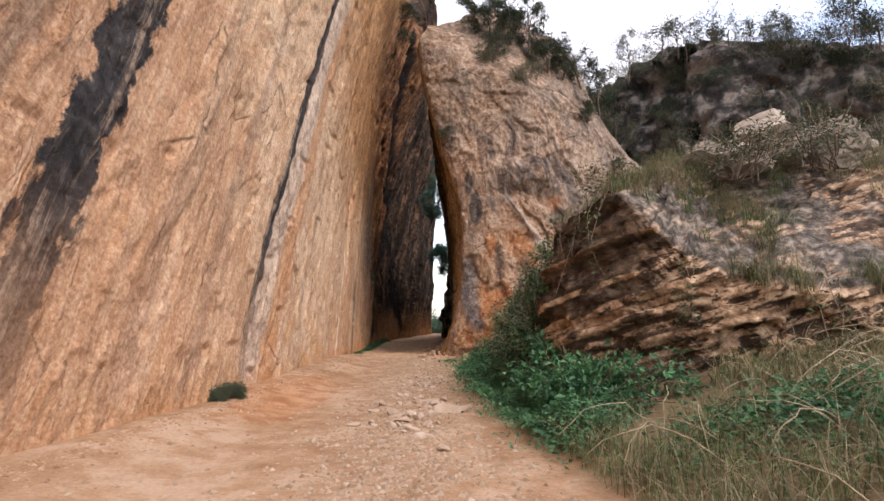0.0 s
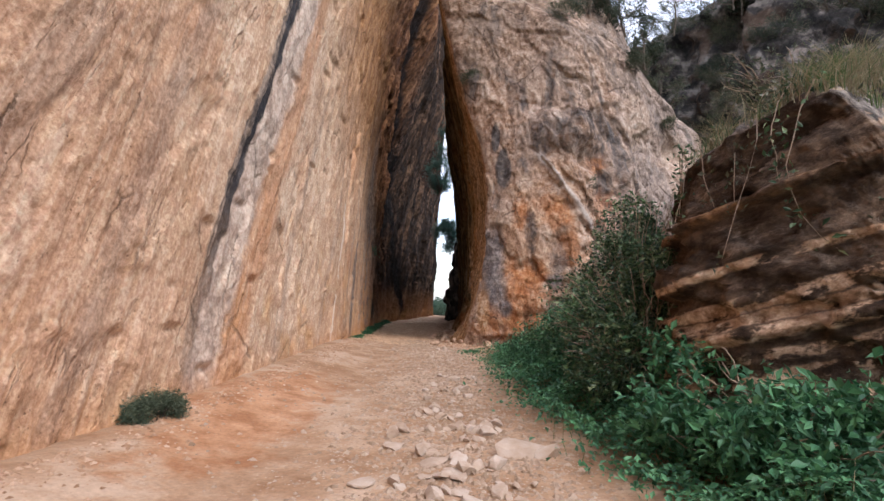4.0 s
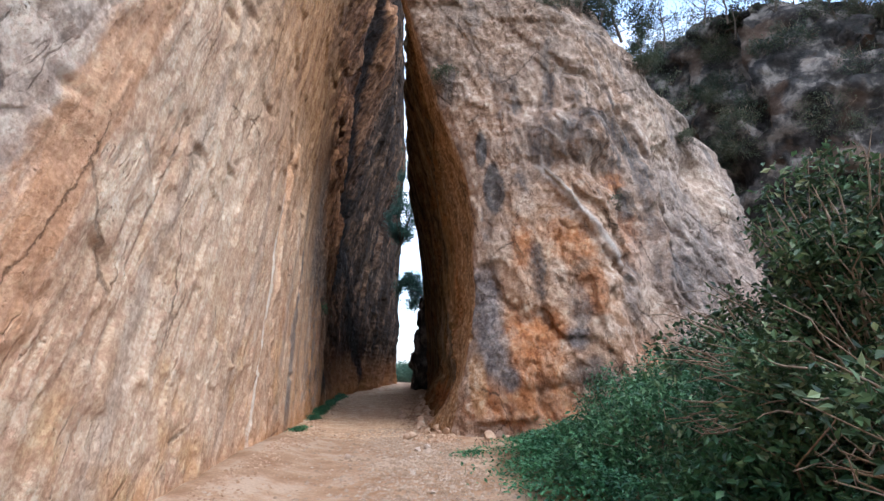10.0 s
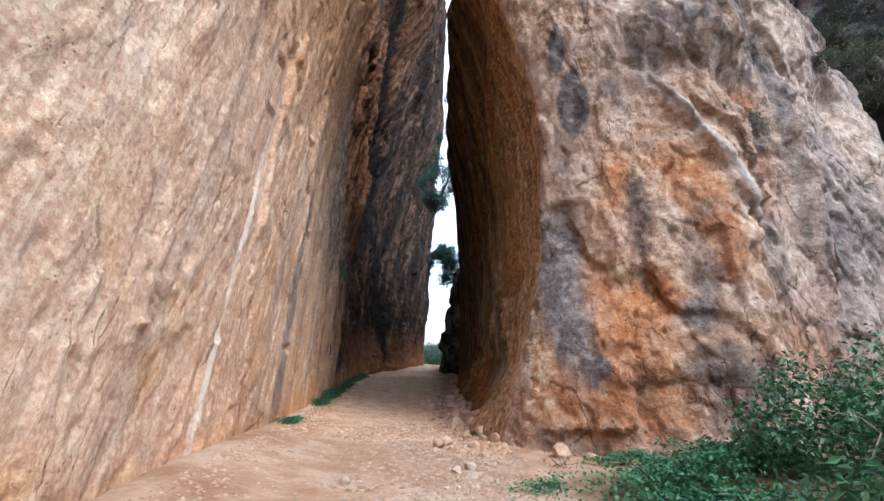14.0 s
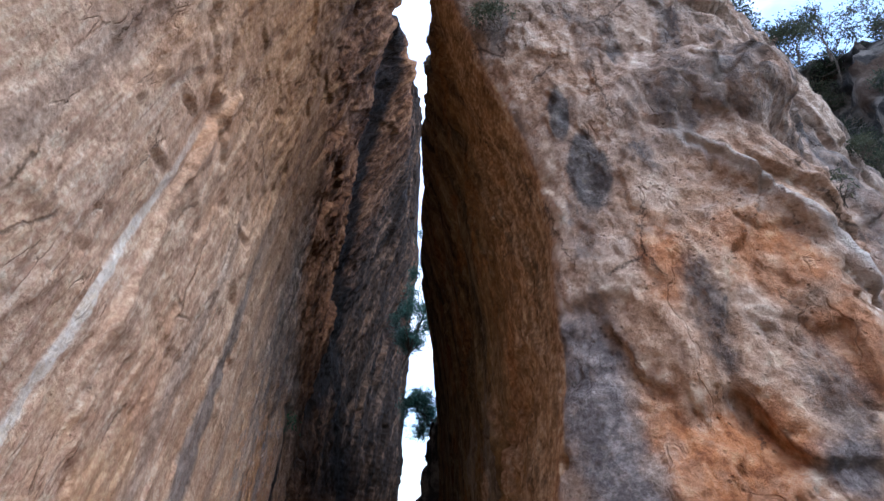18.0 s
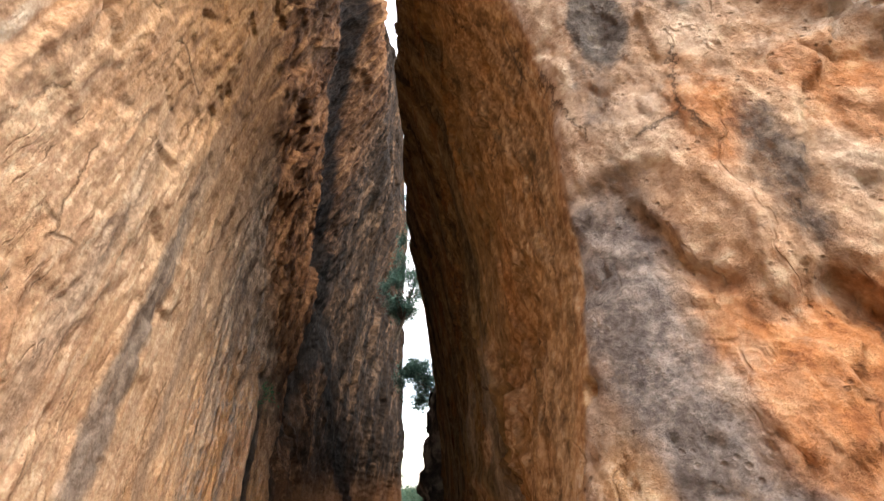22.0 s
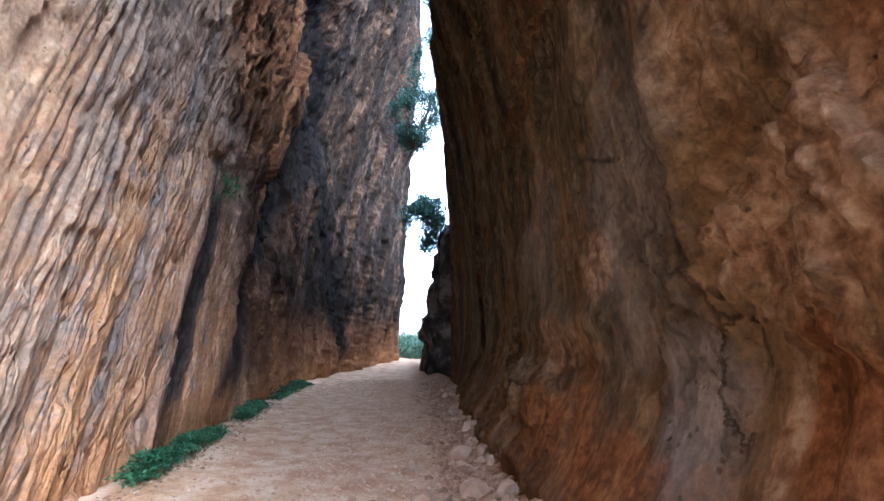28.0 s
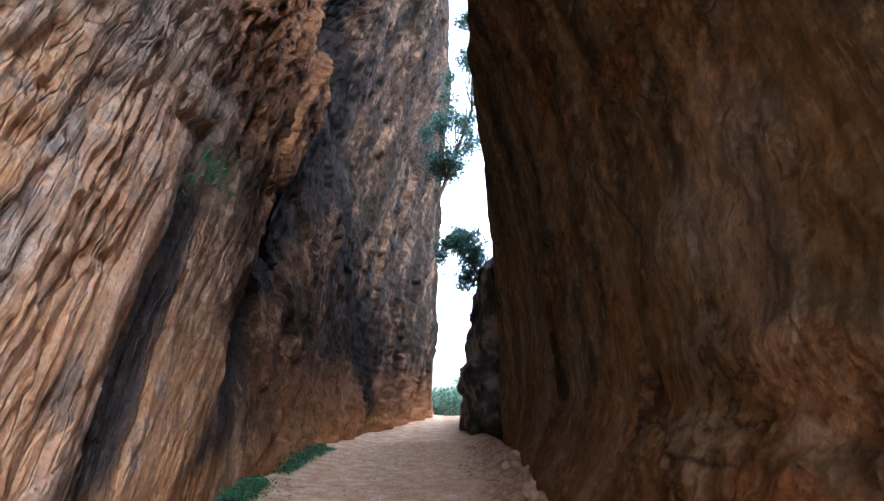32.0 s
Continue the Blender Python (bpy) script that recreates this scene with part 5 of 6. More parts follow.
ledge, LV = cliff("rock_outcrop", ledge_rows, lambda x, y: 0.05 if x < 6 else 0.2, 0.045, lambda u, x, y, z: (0.02 * np.clip(z, 0, None), 0.03 * np.clip(z, 0, None)), ledge_relief, LEDGE, z0=-0.6, cap=24, turns=1, rag=0.12, soft_rim=0.12)
tagged(ledge, "layered brown rock ledge with pale bed edges beside the path", "cliff", kind="structure")


def back_relief(u, x, y, z):
    return 0.9 * fbm(x * 0.25, y * 0.25, z * 0.25, 3) + 2.0 * facets(x * 0.22, y * 0.22, z * 0.16) + 1.0 * facets(x * 0.55, y * 0.55, z * 0.4) + 0.4 * facets(x * 1.5, y * 1.5, z * 1.2) + 0.2 * fbm(x * 1.3, y * 1.3, z * 1.3, 4)


back_rows = [(9.0, 44, 16, 20, 46, 18), (9.2, 36, 17.4, 20, 42, 19), (10.0, 31.5, 18, 22, 38, 20), (11.2, 28.2, 18, 24, 36, 20), (13.2, 25.6, 16.8, 26, 34, 18), (16, 23.8, 15.4, 28, 30, 17), (20, 21.5, 13.8, 32, 26, 15), (25, 17, 13, 38, 20, 14), (33, 9, 13, 44, 12, 14)]
back, BV = cliff("cliff_back", back_rows, lambda x, y: 0.25, 0.22, lambda u, x, y, z: (0.12 * np.clip(z, 0, None), 0.15 * np.clip(z, 0, None)), back_relief, BACK, cap=8)
tagged(back, "dark weathered grey crag overgrown with scrub", "cliff", kind="structure")

# ---- plants: makers ----
RNG = np.random.RandomState(11)


def unit(v):
    return v / (np.linalg.norm(v, axis=-1, keepdims=True) + 1e-9)


def leaf_mesh(name, at, size, material, up=0.5, slim=0.5, fold=0.25, droop=None):
    """Folded leaves, one at each place."""
    n = len(at)
    nrm = unit(RNG.normal(size=(n, 3)) + np.array([0, 0, up * 2]))
    ax = unit(np.cross(nrm, RNG.normal(size=(n, 3))))
    if droop:
        ax = unit(ax + np.array([0, 0, -droop]))
    side = unit(np.cross(ax, nrm))
    ln = (size * (0.45 + 1.1 * RNG.rand(n)))[:, None]
    mid = at + ax * ln * 0.5
    out = side * ln * slim * 0.5
    lift = np.cross(side, ax) * ln * fold * 0.5
    v = np.stack([at, mid + out + lift, at + ax * ln, mid - out + lift], 1).reshape(-1, 3)
    k = np.arange(n)[:, None] * 4
    f = np.concatenate([k + [0, 1, 2], k + [0, 2, 3]], 1).reshape(-1, 3)
    return mesh_from(name, v, f, material, False)


def tube_mesh(name, lines, thick, thin, material, sides=5):
    """Tapered round stems along lines of points."""
    vs, fs, base = [], [], 0
    ang = np.linspace(0, 2 * np.pi, sides, endpoint=False)
    for k, line in enumerate(lines):
        line = np.asarray(line, float)
        m = len(line)
        t = unit(np.gradient(line, axis=0))
        a = unit(np.cross(t, np.array([0.31, 0.17, 0.93]) + 0 * t))
        b = np.cross(t, a)
        th = thick[k] if isinstance(thick, (list, np.ndarray)) else thick
        rad = np.linspace(th, min(thin, th), m)[:, None, None]
        ring = line[:, None, :] + rad * (np.cos(ang)[None, :, None] * a[:, None, :] + np.sin(ang)[None, :, None] * b[:, None, :])
        vs.append(ring.reshape(-1, 3))
        i = np.arange(m * sides).reshape(m, sides)
        j = np.roll(i, -1, 1)
        fs.append(np.stack([i[:-1], j[:-1], j[1:], i[1:]], -1).reshape(-1, 4) + base)
        base += m * sides
    return mesh_from(name, np.concatenate(vs), np.concatenate(fs), material, True)


def bent(a, b, sway, m=6):
    """A bowed line from a to b."""
    a, b = np.asarray(a, float), np.asarray(b, float)
    k = np.linspace(0, 1, m)[:, None]
    bow = RNG.normal(size=3) * sway * np.linalg.norm(b - a)
    return a + (b - a) * k + bow * np.sin(np.pi * k) + RNG.normal(size=(m, 3)) * 0.02 * np.linalg.norm(b - a) * k


def crown_at(lumps, n, shell=0.45, gaps=0.1, grain=1.6, sprig=0.0):
    """Places in the outer part of a cloud of balls, with holes."""
    lumps = np.asarray(lumps, float)
    w = lumps[:, 3] ** 2
    pick = RNG.choice(len(lumps), int(n * 1.9), p=w / w.sum())
    d = unit(RNG.normal(size=(len(pick), 3)))
    r = lumps[pick, 3] * (1 - shell * RNG.rand(len(pick)) ** 1.3)
    r = r * (0.82 + 0.36 * vnoise(d[:, 0] * 2.5 + pick, d[:, 1] * 2.5, d[:, 2] * 2.5))
    p = lumps[pick, :3] + d * r[:, None]
    if sprig:
        k = len(p) // 6
        p = np.repeat(p[:k], 6, 0) + RNG.normal(size=(k * 6, 3)) * sprig
    keep = fbm(p[:, 0] * grain, p[:, 1] * grain, p[:, 2] * grain, 2) > gaps - 0.35 + 0.25 * RNG.rand(len(p))
    return p[keep][:n]


def bush(name, x, y, lumps, leaves, size, material, label, category="bush", z=None, stems=10, bark=None, group="", slim=0.5, gaps=0.1, up=0.5, droop=None, thick=0.018, twigs=0):
    """A bush with stems and a leafy crown; lumps are balls measured from its foot."""
    z = float(ground_z(x, y)) - 0.03 if z is None else z
    ob = thing(name, (x, y, z), label, category, group)
    lumps = np.asarray(lumps, float)
    pts = crown_at(lumps, leaves, gaps=gaps, sprig=0.9 * size)
    floor = ground_z(x + pts[:, 0], y + pts[:, 1]) - z if material in (BRAMBLE, HERB) else pts[:, 2] - 1
    pts = pts[pts[:, 2] > floor + 0.02]
    tagged(link_part("crown", leaf_mesh("crown", pts, size, material, up, slim, droop=droop), ob), kind="stuff")
    ends = crown_at(lumps, stems, 0.6, -1)
    lines = [bent((RNG.normal() * 0.12, RNG.normal() * 0.12, -0.05), e, 0.14) for e in ends]
    for line in lines:
        link_part("stem", tube_mesh("stem", [line], thick, 0.004, bark or BARK, 5), ob)
    if twigs:
        ends = crown_at(lumps, twigs, 0.25, -1)
        sprays = [bent(e * 0.72 + lumps[:, :3].mean(0) * 0.2, e * 1.06 + np.array([0, 0, 0.15 * RNG.rand()]), 0.12, 4) for e in ends]
        tagged(link_part("twig_spray", tube_mesh("twig_spray", sprays, 0.009, 0.003, bark or TWIG, 4), ob), kind="stuff")
    return ob


def blades(name, at, length, material, width=0.006, lean=0.5, label="", category="grass", m=4):
    """A tuft or sward of bowed grass blades; one object of kind stuff."""
    n = len(at)
    a = RNG.rand(n) * 2 * np.pi
    out = np.stack([np.cos(a), np.sin(a), 0 * a], -1)
    side = np.stack([-np.sin(a), np.cos(a), 0 * a], -1) * width
    ln = (length * (0.5 + RNG.rand(n)))[:, None]
    le = (lean * (0.4 + 1.2 * RNG.rand(n)))[:, None]
    rows = []
    for k in np.linspace(0, 1, m):
        c = at + out * ln * le * k**1.8 + np.array([0, 0, 1.0]) * ln * (k - 0.55 * le * k**2.2)
        rows += [c - side * (1 - 0.85 * k), c + side * (1 - 0.85 * k)]
    v = np.stack(rows, 1).reshape(-1, 3)
    b = np.arange(n)[:, None] * 2 * m
    f = np.concatenate([b + [2 * k, 2 * k + 1, 2 * k + 3, 2 * k + 2] for k in range(m - 1)], 1).reshape(-1, 4)
    return tagged(new(name, mesh_from(name, v, f, material, False)), label, category, kind="stuff")


def tree(name, x, y, z, height, spread_r, leaves, size, material, label, lean=(0, 0), clumps=9, trunk=0.09, gaps=0.15, bare=0.35, twigs=0, group="", limb_n=7):
    """A small tree: tapered trunk, limbs, and a crown in clumps."""
    ob = thing(name, (x, y, z), label, "tree", group)
    topp = np.array([lean[0], lean[1], height])
    spine = bent((0, 0, -0.15), topp * 0.8, 0.07, 8)
    link_part("trunk", tube_mesh("trunk", [spine], trunk, trunk * 0.25, BARK, 7), ob)
    balls, limbs = [], []
    for k in range(clumps):
        f = bare + (1 - bare) * RNG.rand()
        a = RNG.rand() * 2 * np.pi
        r = spread_r * (0.35 + 0.65 * RNG.rand()) * (1.15 - 0.5 * f)
        c = topp * f + np.array([np.cos(a) * r, np.sin(a) * r, 0])
        balls.append((*c, spread_r * (0.28 + 0.25 * RNG.rand())))
        limbs.append(bent(spine[min(7, int(7 * f * 0.85))], c, 0.12, 6))
    for line in limbs:
        link_part("limb", tube_mesh("limb", [line], trunk * 0.4, 0.006, BARK, 5), ob)
    if leaves:
        tagged(link_part("crown", leaf_mesh("crown", crown_at(balls, leaves, 0.8, gaps, 2.4 / spread_r, 0.9 * size), size, material), ob), kind="stuff")
    if twigs:
        ends = crown_at(balls, twigs, 0.3, -1)
        own = [balls[np.argmin([np.linalg.norm(np.array(b[:3]) - e) for b in balls])] for e in ends]
        tagged(link_part("twig_spray", tube_mesh("twig_spray", [bent(o[:3], e, 0.15, 4) for o, e in zip(own, ends)], 0.008, 0.002, BARK, 4), ob), kind="stuff")
    return ob


def on_face(V, x, z):
    """The place on a rock face nearest to a given x and height, seen from the path."""
    f = V.reshape(-1, 3)
    d = np.hypot(f[:, 0] - x, f[:, 2] - z)
    near = f[d < d.min() + 0.25]
    return near[np.argmin(near[:, 1])]


def on_top(V, x, y):
    """The height of a rock's top under a given place."""
    f = V.reshape(-1, 3)
    d = np.hypot(f[:, 0] - x, f[:, 1] - y)
    return float(f[d < max(0.4, d.min() + 0.1), 2].max())


def on_wall(V, y, z):
    """The place on the slab nearest to a given y and height."""
    f = V.reshape(-1, 3)
    return f[np.argmin((f[:, 1] - y) ** 2 + (f[:, 2] - z) ** 2 + 100 * (f[:, 0] < -7))]

# ---- plants: where they stand ----
BR = "tangled dark green bramble bush beside the path"
bush("bramble_bush", 2.0, 10.2, [(-0.1, 0.1, 0.7, 0.65), (-0.5, 0.5, 0.5, 0.6), (0.1, 0.3, 1.3, 0.55), (-0.3, 1.2, 0.8, 0.7), (0.2, 0.6, 1.7, 0.4)], 10000, 0.07, BRAMBLE, BR, gaps=0.36, stems=34, twigs=140, group="brambles", bark=TWIG, thick=0.013)
bush("bramble_bush", 2.7, 12.6, [(0, 0, 1.2, 1.0), (-0.7, -0.5, 0.8, 0.8), (0.6, 0.5, 1.8, 0.9), (-0.8, 0.8, 0.9, 0.8), (0.2, -0.6, 2.0, 0.6), (-0.2, 0.3, 2.2, 0.6)], 20000, 0.07, BRAMBLE, BR, gaps=0.42, stems=60, twigs=340, group="brambles", bark=TWIG, thick=0.013)
bush("bramble_bush", 4.0, 14.6, [(0, 0, 0.25, 0.6), (-1.0, -0.2, 0.2, 0.6), (-0.5, 0.9, 0.2, 0.6), (0.5, -0.9, 0.5, 0.6), (0.8, 0.5, 0.25, 0.65)], 11000, 0.08, LUSH, "low leafy green bramble below the crag", gaps=0.15, stems=20, twigs=60, group="brambles", bark=TWIG, thick=0.013)
bush("bramble_bush", 5.9, 16.4, [(0, 0, 0.2, 0.7), (-1.2, 0.4, 0.15, 0.6), (0.9, 0.2, 0.2, 0.7), (0, -0.9, 0.25, 0.65), (1.6, -0.8, 0.3, 0.7)], 10000, 0.08, LUSH, "low leafy green bramble below the crag", gaps=0.15, stems=20, twigs=60, group="brambles", bark=TWIG, thick=0.013)
bush("bramble_bush", 2.0, 15.4, [(0, 0, 0.4, 0.7), (0.9, 0.4, 0.7, 0.8), (-0.6, 0.2, 0.25, 0.5), (0.5, 1.2, 0.5, 0.7)], 12000, 0.07, LUSH, "low green bramble spreading at the path edge", stems=14, twigs=30, group="brambles")
bush("bramble_bush", 3.7, 18.0, [(0, 0, 0.4, 0.8), (1.2, 0.1, 0.7, 0.9), (-1.0, 0.3, 0.25, 0.6), (2.3, -0.2, 0.9, 1.0), (0.4, -0.9, 0.5, 0.7)], 16000, 0.07, LUSH, "low leafy green bramble below the crag", stems=16, twigs=40, group="brambles")
bush("bramble_bush", 1.9, 7.7, [(0, 0, 0.25, 0.5), (-0.3, 0.9, 0.3, 0.5), (0.5, -0.5, 0.35, 0.5), (0.0, 1.6, 0.4, 0.6), (0.9, -1.0, 0.3, 0.5)], 9000, 0.09, HERB, "lush green bramble sprawling under the rock ledge", stems=16, twigs=50, group="brambles")

bush("bramble_bush", 1.95, 12.9, [(0, 0, 0.35, 0.6), (0.5, 0.5, 0.5, 0.6), (-0.3, 0.7, 0.25, 0.45), (0.1, -0.8, 0.3, 0.5)], 10000, 0.08, LUSH, "low lush green bramble at the path edge", stems=14, twigs=24, group="brambles")


def herb_patch(x0, y0, x1, y1, half, high, n, size, label):
    """Leafy herbs along a strip from one place to another."""
    k = RNG.rand(n)
    x = x0 + (x1 - x0) * k + RNG.normal(size=n) * half * 0.5
    y = y0 + (y1 - y0) * k + RNG.normal(size=n) * half * 0.5
    body = np.clip(0.55 + 0.9 * fbm(x * 1.8, y * 1.8, 3.0, 3), 0.05, 1.4)
    ends = np.clip(4 * np.minimum(k, 1 - k) + 0.3, 0, 1)
    z = ground_z(x, y) + high * body * ends * (1 - 0.75 * RNG.rand(n) ** 2) + 0.01
    base = ((x0 + x1) / 2, (y0 + y1) / 2, float(ground_z((x0 + x1) / 2, (y0 + y1) / 2)))
    ob = thing("herb_patch", base, label, "plants", "herbs along the path")
    tagged(link_part("foliage", leaf_mesh("foliage", np.stack([x, y, z], -1) - base, size, HERB, 1.0, 0.6), ob), kind="stuff")
    m = max(8, n // 60)
    pick = RNG.choice(n, m)
    lines = [bent((x[i] - base[0], y[i] - base[1], float(ground_z(x[i], y[i])) - base[2] - 0.02), (x[i] - base[0] + RNG.normal() * 0.04, y[i] - base[1], z[i] - base[2]), 0.08, 3) for i in pick]
    tagged(link_part("stem_mass", tube_mesh("stem_mass", lines, 0.005, 0.002, GREENSTEM, 4), ob), kind="stuff")


DRYCANE = bark_mat("dry_cane", (0.24, 0.19, 0.12), (0.42, 0.36, 0.25))
GREENSTEM = bark_mat("green_stem", (0.05, 0.08, 0.03), (0.12, 0.15, 0.06))
HB = "fresh green leafy herbs at the path edge"
for row in ((1.7, 6.4, 1.5, 8.6, 0.7, 0.45, 5000, 0.06), (1.45, 8.6, 1.35, 11.2, 0.75, 0.5, 6000, 0.06), (1.25, 11.2, 1.1, 13.6, 0.75, 0.45, 6000, 0.06), (1.2, 13.8, 1.15, 16.4, 0.7, 0.42, 6000, 0.055),
            (1.2, 16.4, 1.5, 18.6, 0.8, 0.42, 7000, 0.055), (1.6, 18.6, 3.4, 19.6, 0.7, 0.4, 6000, 0.055), (1.3, 20.3, 3.4, 20.1, 0.35, 0.2, 2200, 0.05), (2.6, 5.4, 3.8, 4.6, 0.8, 0.3, 3000, 0.06)):
    herb_patch(*row, HB)
herb_patch(0.05, 18.9, 0.45, 19.3, 0.3, 0.12, 420, 0.045, "sparse green herbs on the edge of the path")
bush("dry_herb", 0.72, 20.15, [(0, 0, 0.1, 0.14), (0.15, 0.05, 0.08, 0.12), (-0.12, 0.04, 0.08, 0.11)], 900, 0.045, DRYLEAF, "withered reddish brown herb at the foot of the crag", "herb", stems=14, slim=0.3, thick=0.005, up=0.8)
HW = "low green herbs at the foot of the slab"
for y0, y1, n, high in ((22.9, 23.4, 600, 0.14), (26.9, 27.7, 800, 0.14), (28.7, 31.7, 4800, 0.24), (33.2, 34.8, 2200, 0.24), (36.5, 41.0, 3600, 0.28)):
    herb_patch(float(west_base(y0)) + 0.3, y0, float(west_base(y1)) + 0.3, y1, 0.2, high, n, 0.05, HW)
bush("rosemary_shrub", -3.8, 9.65, [(0, 0, 0.12, 0.17), (0.1, 0.16, 0.11, 0.15), (-0.08, -0.19, 0.10, 0.15)], 7000, 0.042, ROSEMARY, "small grey-green shrub at the foot of the slab", stems=24, slim=0.24, thick=0.006, up=1.2, gaps=-0.2)

# dry and green grass by the path's start and on the bank
def sward(name, n, xr, yr, length, material, label, lean=0.6, width=0.006, clump=0.0, edge=0.1):
    x, y = RNG.uniform(*xr, n), RNG.uniform(*yr, n)
    keep = (x - path_edge(y) > edge + 0.15 * RNG.rand(n)) & (fbm(x * 1.3, y * 1.3, 2.7, 2) > clump)
    x, y = x[keep], y[keep]
    return blades(name, np.stack([x, y, ground_z(x, y) - 0.02], -1), length, material, width, lean, label)


sward("dry_grass", 5000, (1.4, 6.5), (1.0, 6.8), 0.55, DRY, "pale dry arching grass on the bank", 1.1, 0.005, -0.25)
sward("green_grass", 13000, (1.2, 6.0), (1.0, 7.5), 0.34, GREENGRASS, "green grass on the bank", 0.6, 0.004, -0.1)
sward("hill_grass", 9000, (3.0, 16.0), (6.0, 20.0), 0.6, DRY, "pale dry grass on the hillside", 0.7, 0.01, -0.05)

# scrub over the ledge and up the hillside
for x, y, h in ((3.6, 9.6, 0.8), (4.8, 8.4, 0.9), (5.2, 10.4, 1.2), (6.6, 8.8, 1.0), (6.8, 11.6, 1.3), (8.4, 9.6, 1.1), (8.2, 13.4, 1.5), (9.8, 11.4, 1.3), (7.4, 15.8, 1.6), (10.2, 15.6, 1.7), (12.4, 13.0, 1.6), (9.4, 18.6, 1.9), (12.2, 18.4, 2.0), (14.6, 16.4, 1.9), (11.0, 21.0, 1.8), (14.4, 20.4, 2.0)):
    z = float(ground_z(x, y)) - 0.05
    if x < 7.5 and y < 11.8:
        z = max(z, 3.5 + 0.16 * (x - 4))
    bush("scrub_bush", x, y, [(RNG.normal() * 0.3 * h, RNG.normal() * 0.3 * h, h * (0.45 + 0.25 * RNG.rand()), h * (0.4 + 0.15 * RNG.rand())) for _ in range(4)], int(1500 * h), 0.07, OLIVE if RNG.rand() < 0.65 else BRAMBLE,
         "grey-green scrub bush on the rocky hillside", z=z, stems=14, twigs=40, group="hillside scrub", slim=0.3, gaps=0.2)

# dark thicket between the crags and on the slope below the dark one
for k in range(26):
    x = 8.5 + 13 * RNG.rand()
    y = 15.5 + 8.5 * RNG.rand() - 0.25 * (x - 8.5)
    h = 2.2 + 1.6 * RNG.rand()
    tree("scrub_tree", x, y, float(ground_z(x, y)) - 0.1, h, 1.35, 2400, 0.085, OAK if k % 3 else OLIVE, "dense dark scrub tree on the steep hillside", clumps=10, trunk=0.06, bare=0.1, twigs=70, group="hillside thicket", gaps=0.0)

# plants on the crags
for x, z, h, mat in ((4.1, 12.0, 1.3, OLIVE), (2.5, 13.4, 1.5, OAK), (3.0, 14.6, 1.4, OAK), (5.0, 14.0, 1.2, OLIVE), (4.7, 5.3, 0.4, OLIVE), (7.0, 10.6, 0.8, OLIVE), (0.1, 9.3, 0.6, OLIVE), (8.6, 8.4, 0.6, OLIVE)):
    at = on_face(EV, x, z)
    bush("crag_shrub", float(at[0]), float(at[1]) - 0.05, [(0, -0.2 * h, 0.25 * h, 0.4 * h), (0.25 * h, -0.15 * h, 0.35 * h, 0.35 * h), (-0.3 * h, -0.2 * h, 0.2 * h, 0.3 * h)], int(2200 * h), 0.07, mat,
         "shrub rooted in the limestone crag", z=float(at[2]), stems=16, slim=0.25, gaps=0.15, thick=0.008, group="crag shrubs")
for x, y, h in ((1.6, 24.6, 2.6), (2.5, 24.5, 2.4), (3.5, 24.4, 2.3), (4.4, 24.5, 2.6), (5.3, 24.7, 2.4), (6.1, 25.0, 2.0), (7.2, 25.8, 2.2), (8.3, 26.6, 2.2), (3.2, 27.2, 2.0)):
    z = on_top(EV, x, y)
    tree("crag_tree", x, y, z - 0.15, h, 1.0, 4600, 0.075, OAK, "small evergreen tree on top of the crag", clumps=9, trunk=0.06, bare=0.2, twigs=60, group="crag trees", gaps=0.05)
for k in range(22):
    x = 11.5 + k * 0.75
    y = 28.8 - k * 0.62 + RNG.normal() * 0.8
    h = 1.8 + 0.9 * RNG.rand()
    tree("scrub_tree", x + 1.5, y + 0.8, float(np.interp(x + 1.5, [11, 13, 16, 20, 25, 30], [17.6, 16.6, 15.3, 13.8, 13, 13])) - 0.2, h, 1.3, 2600 if k % 3 else 900, 0.08, OLIVE if k % 2 else OAK, "twiggy half-bare scrub tree on the dark crag", clumps=9, trunk=0.05, bare=0.15, twigs=130, group="scrub on the dark crag", gaps=0.2)
for x, y, z, h in ((9.6, 27.6, 9.8, 2.6), (9.2, 29.4, 10.6, 2.8), (10.2, 31.0, 13.5, 3.2), (9.4, 32.0, 14.2, 3.2), (8.8, 30.6, 11.4, 2.8), (11.2, 30.0, 15.2, 2.8)):
    tree("gully_tree", x, y, z, h, 1.2, 2600, 0.08, OLIVE, "twiggy scrub tree in the gully", clumps=8, trunk=0.05, bare=0.15, twigs=120, group="gully trees", gaps=0.2)
for y in (21.6, 22.6, 23.6, 25.2, 27.5, 30, 33, 36, 40):
    col = WV[np.argmin(np.abs(WV[:, -14, 1] - y) + 100 * (WV[:, -14, 0] < -9))]
    rim = col[np.argmax(col[:, 0] * (col[:, 2] > 14))]
    bush("rim_bush", float(rim[0]) - 0.35, y, [(0.2, 0, 0.5, 0.5), (0.5, 0.3, 0.3, 0.4), (0.0, -0.4, 0.7, 0.5), (0.45, -0.2, 0.0, 0.35)], 1500, 0.07, OAK, "dark bush overhanging the slab's rim", z=float(col[:, 2].max()) - 0.4, stems=14, slim=0.4, gaps=0.15, twigs=30, group="rim bushes")

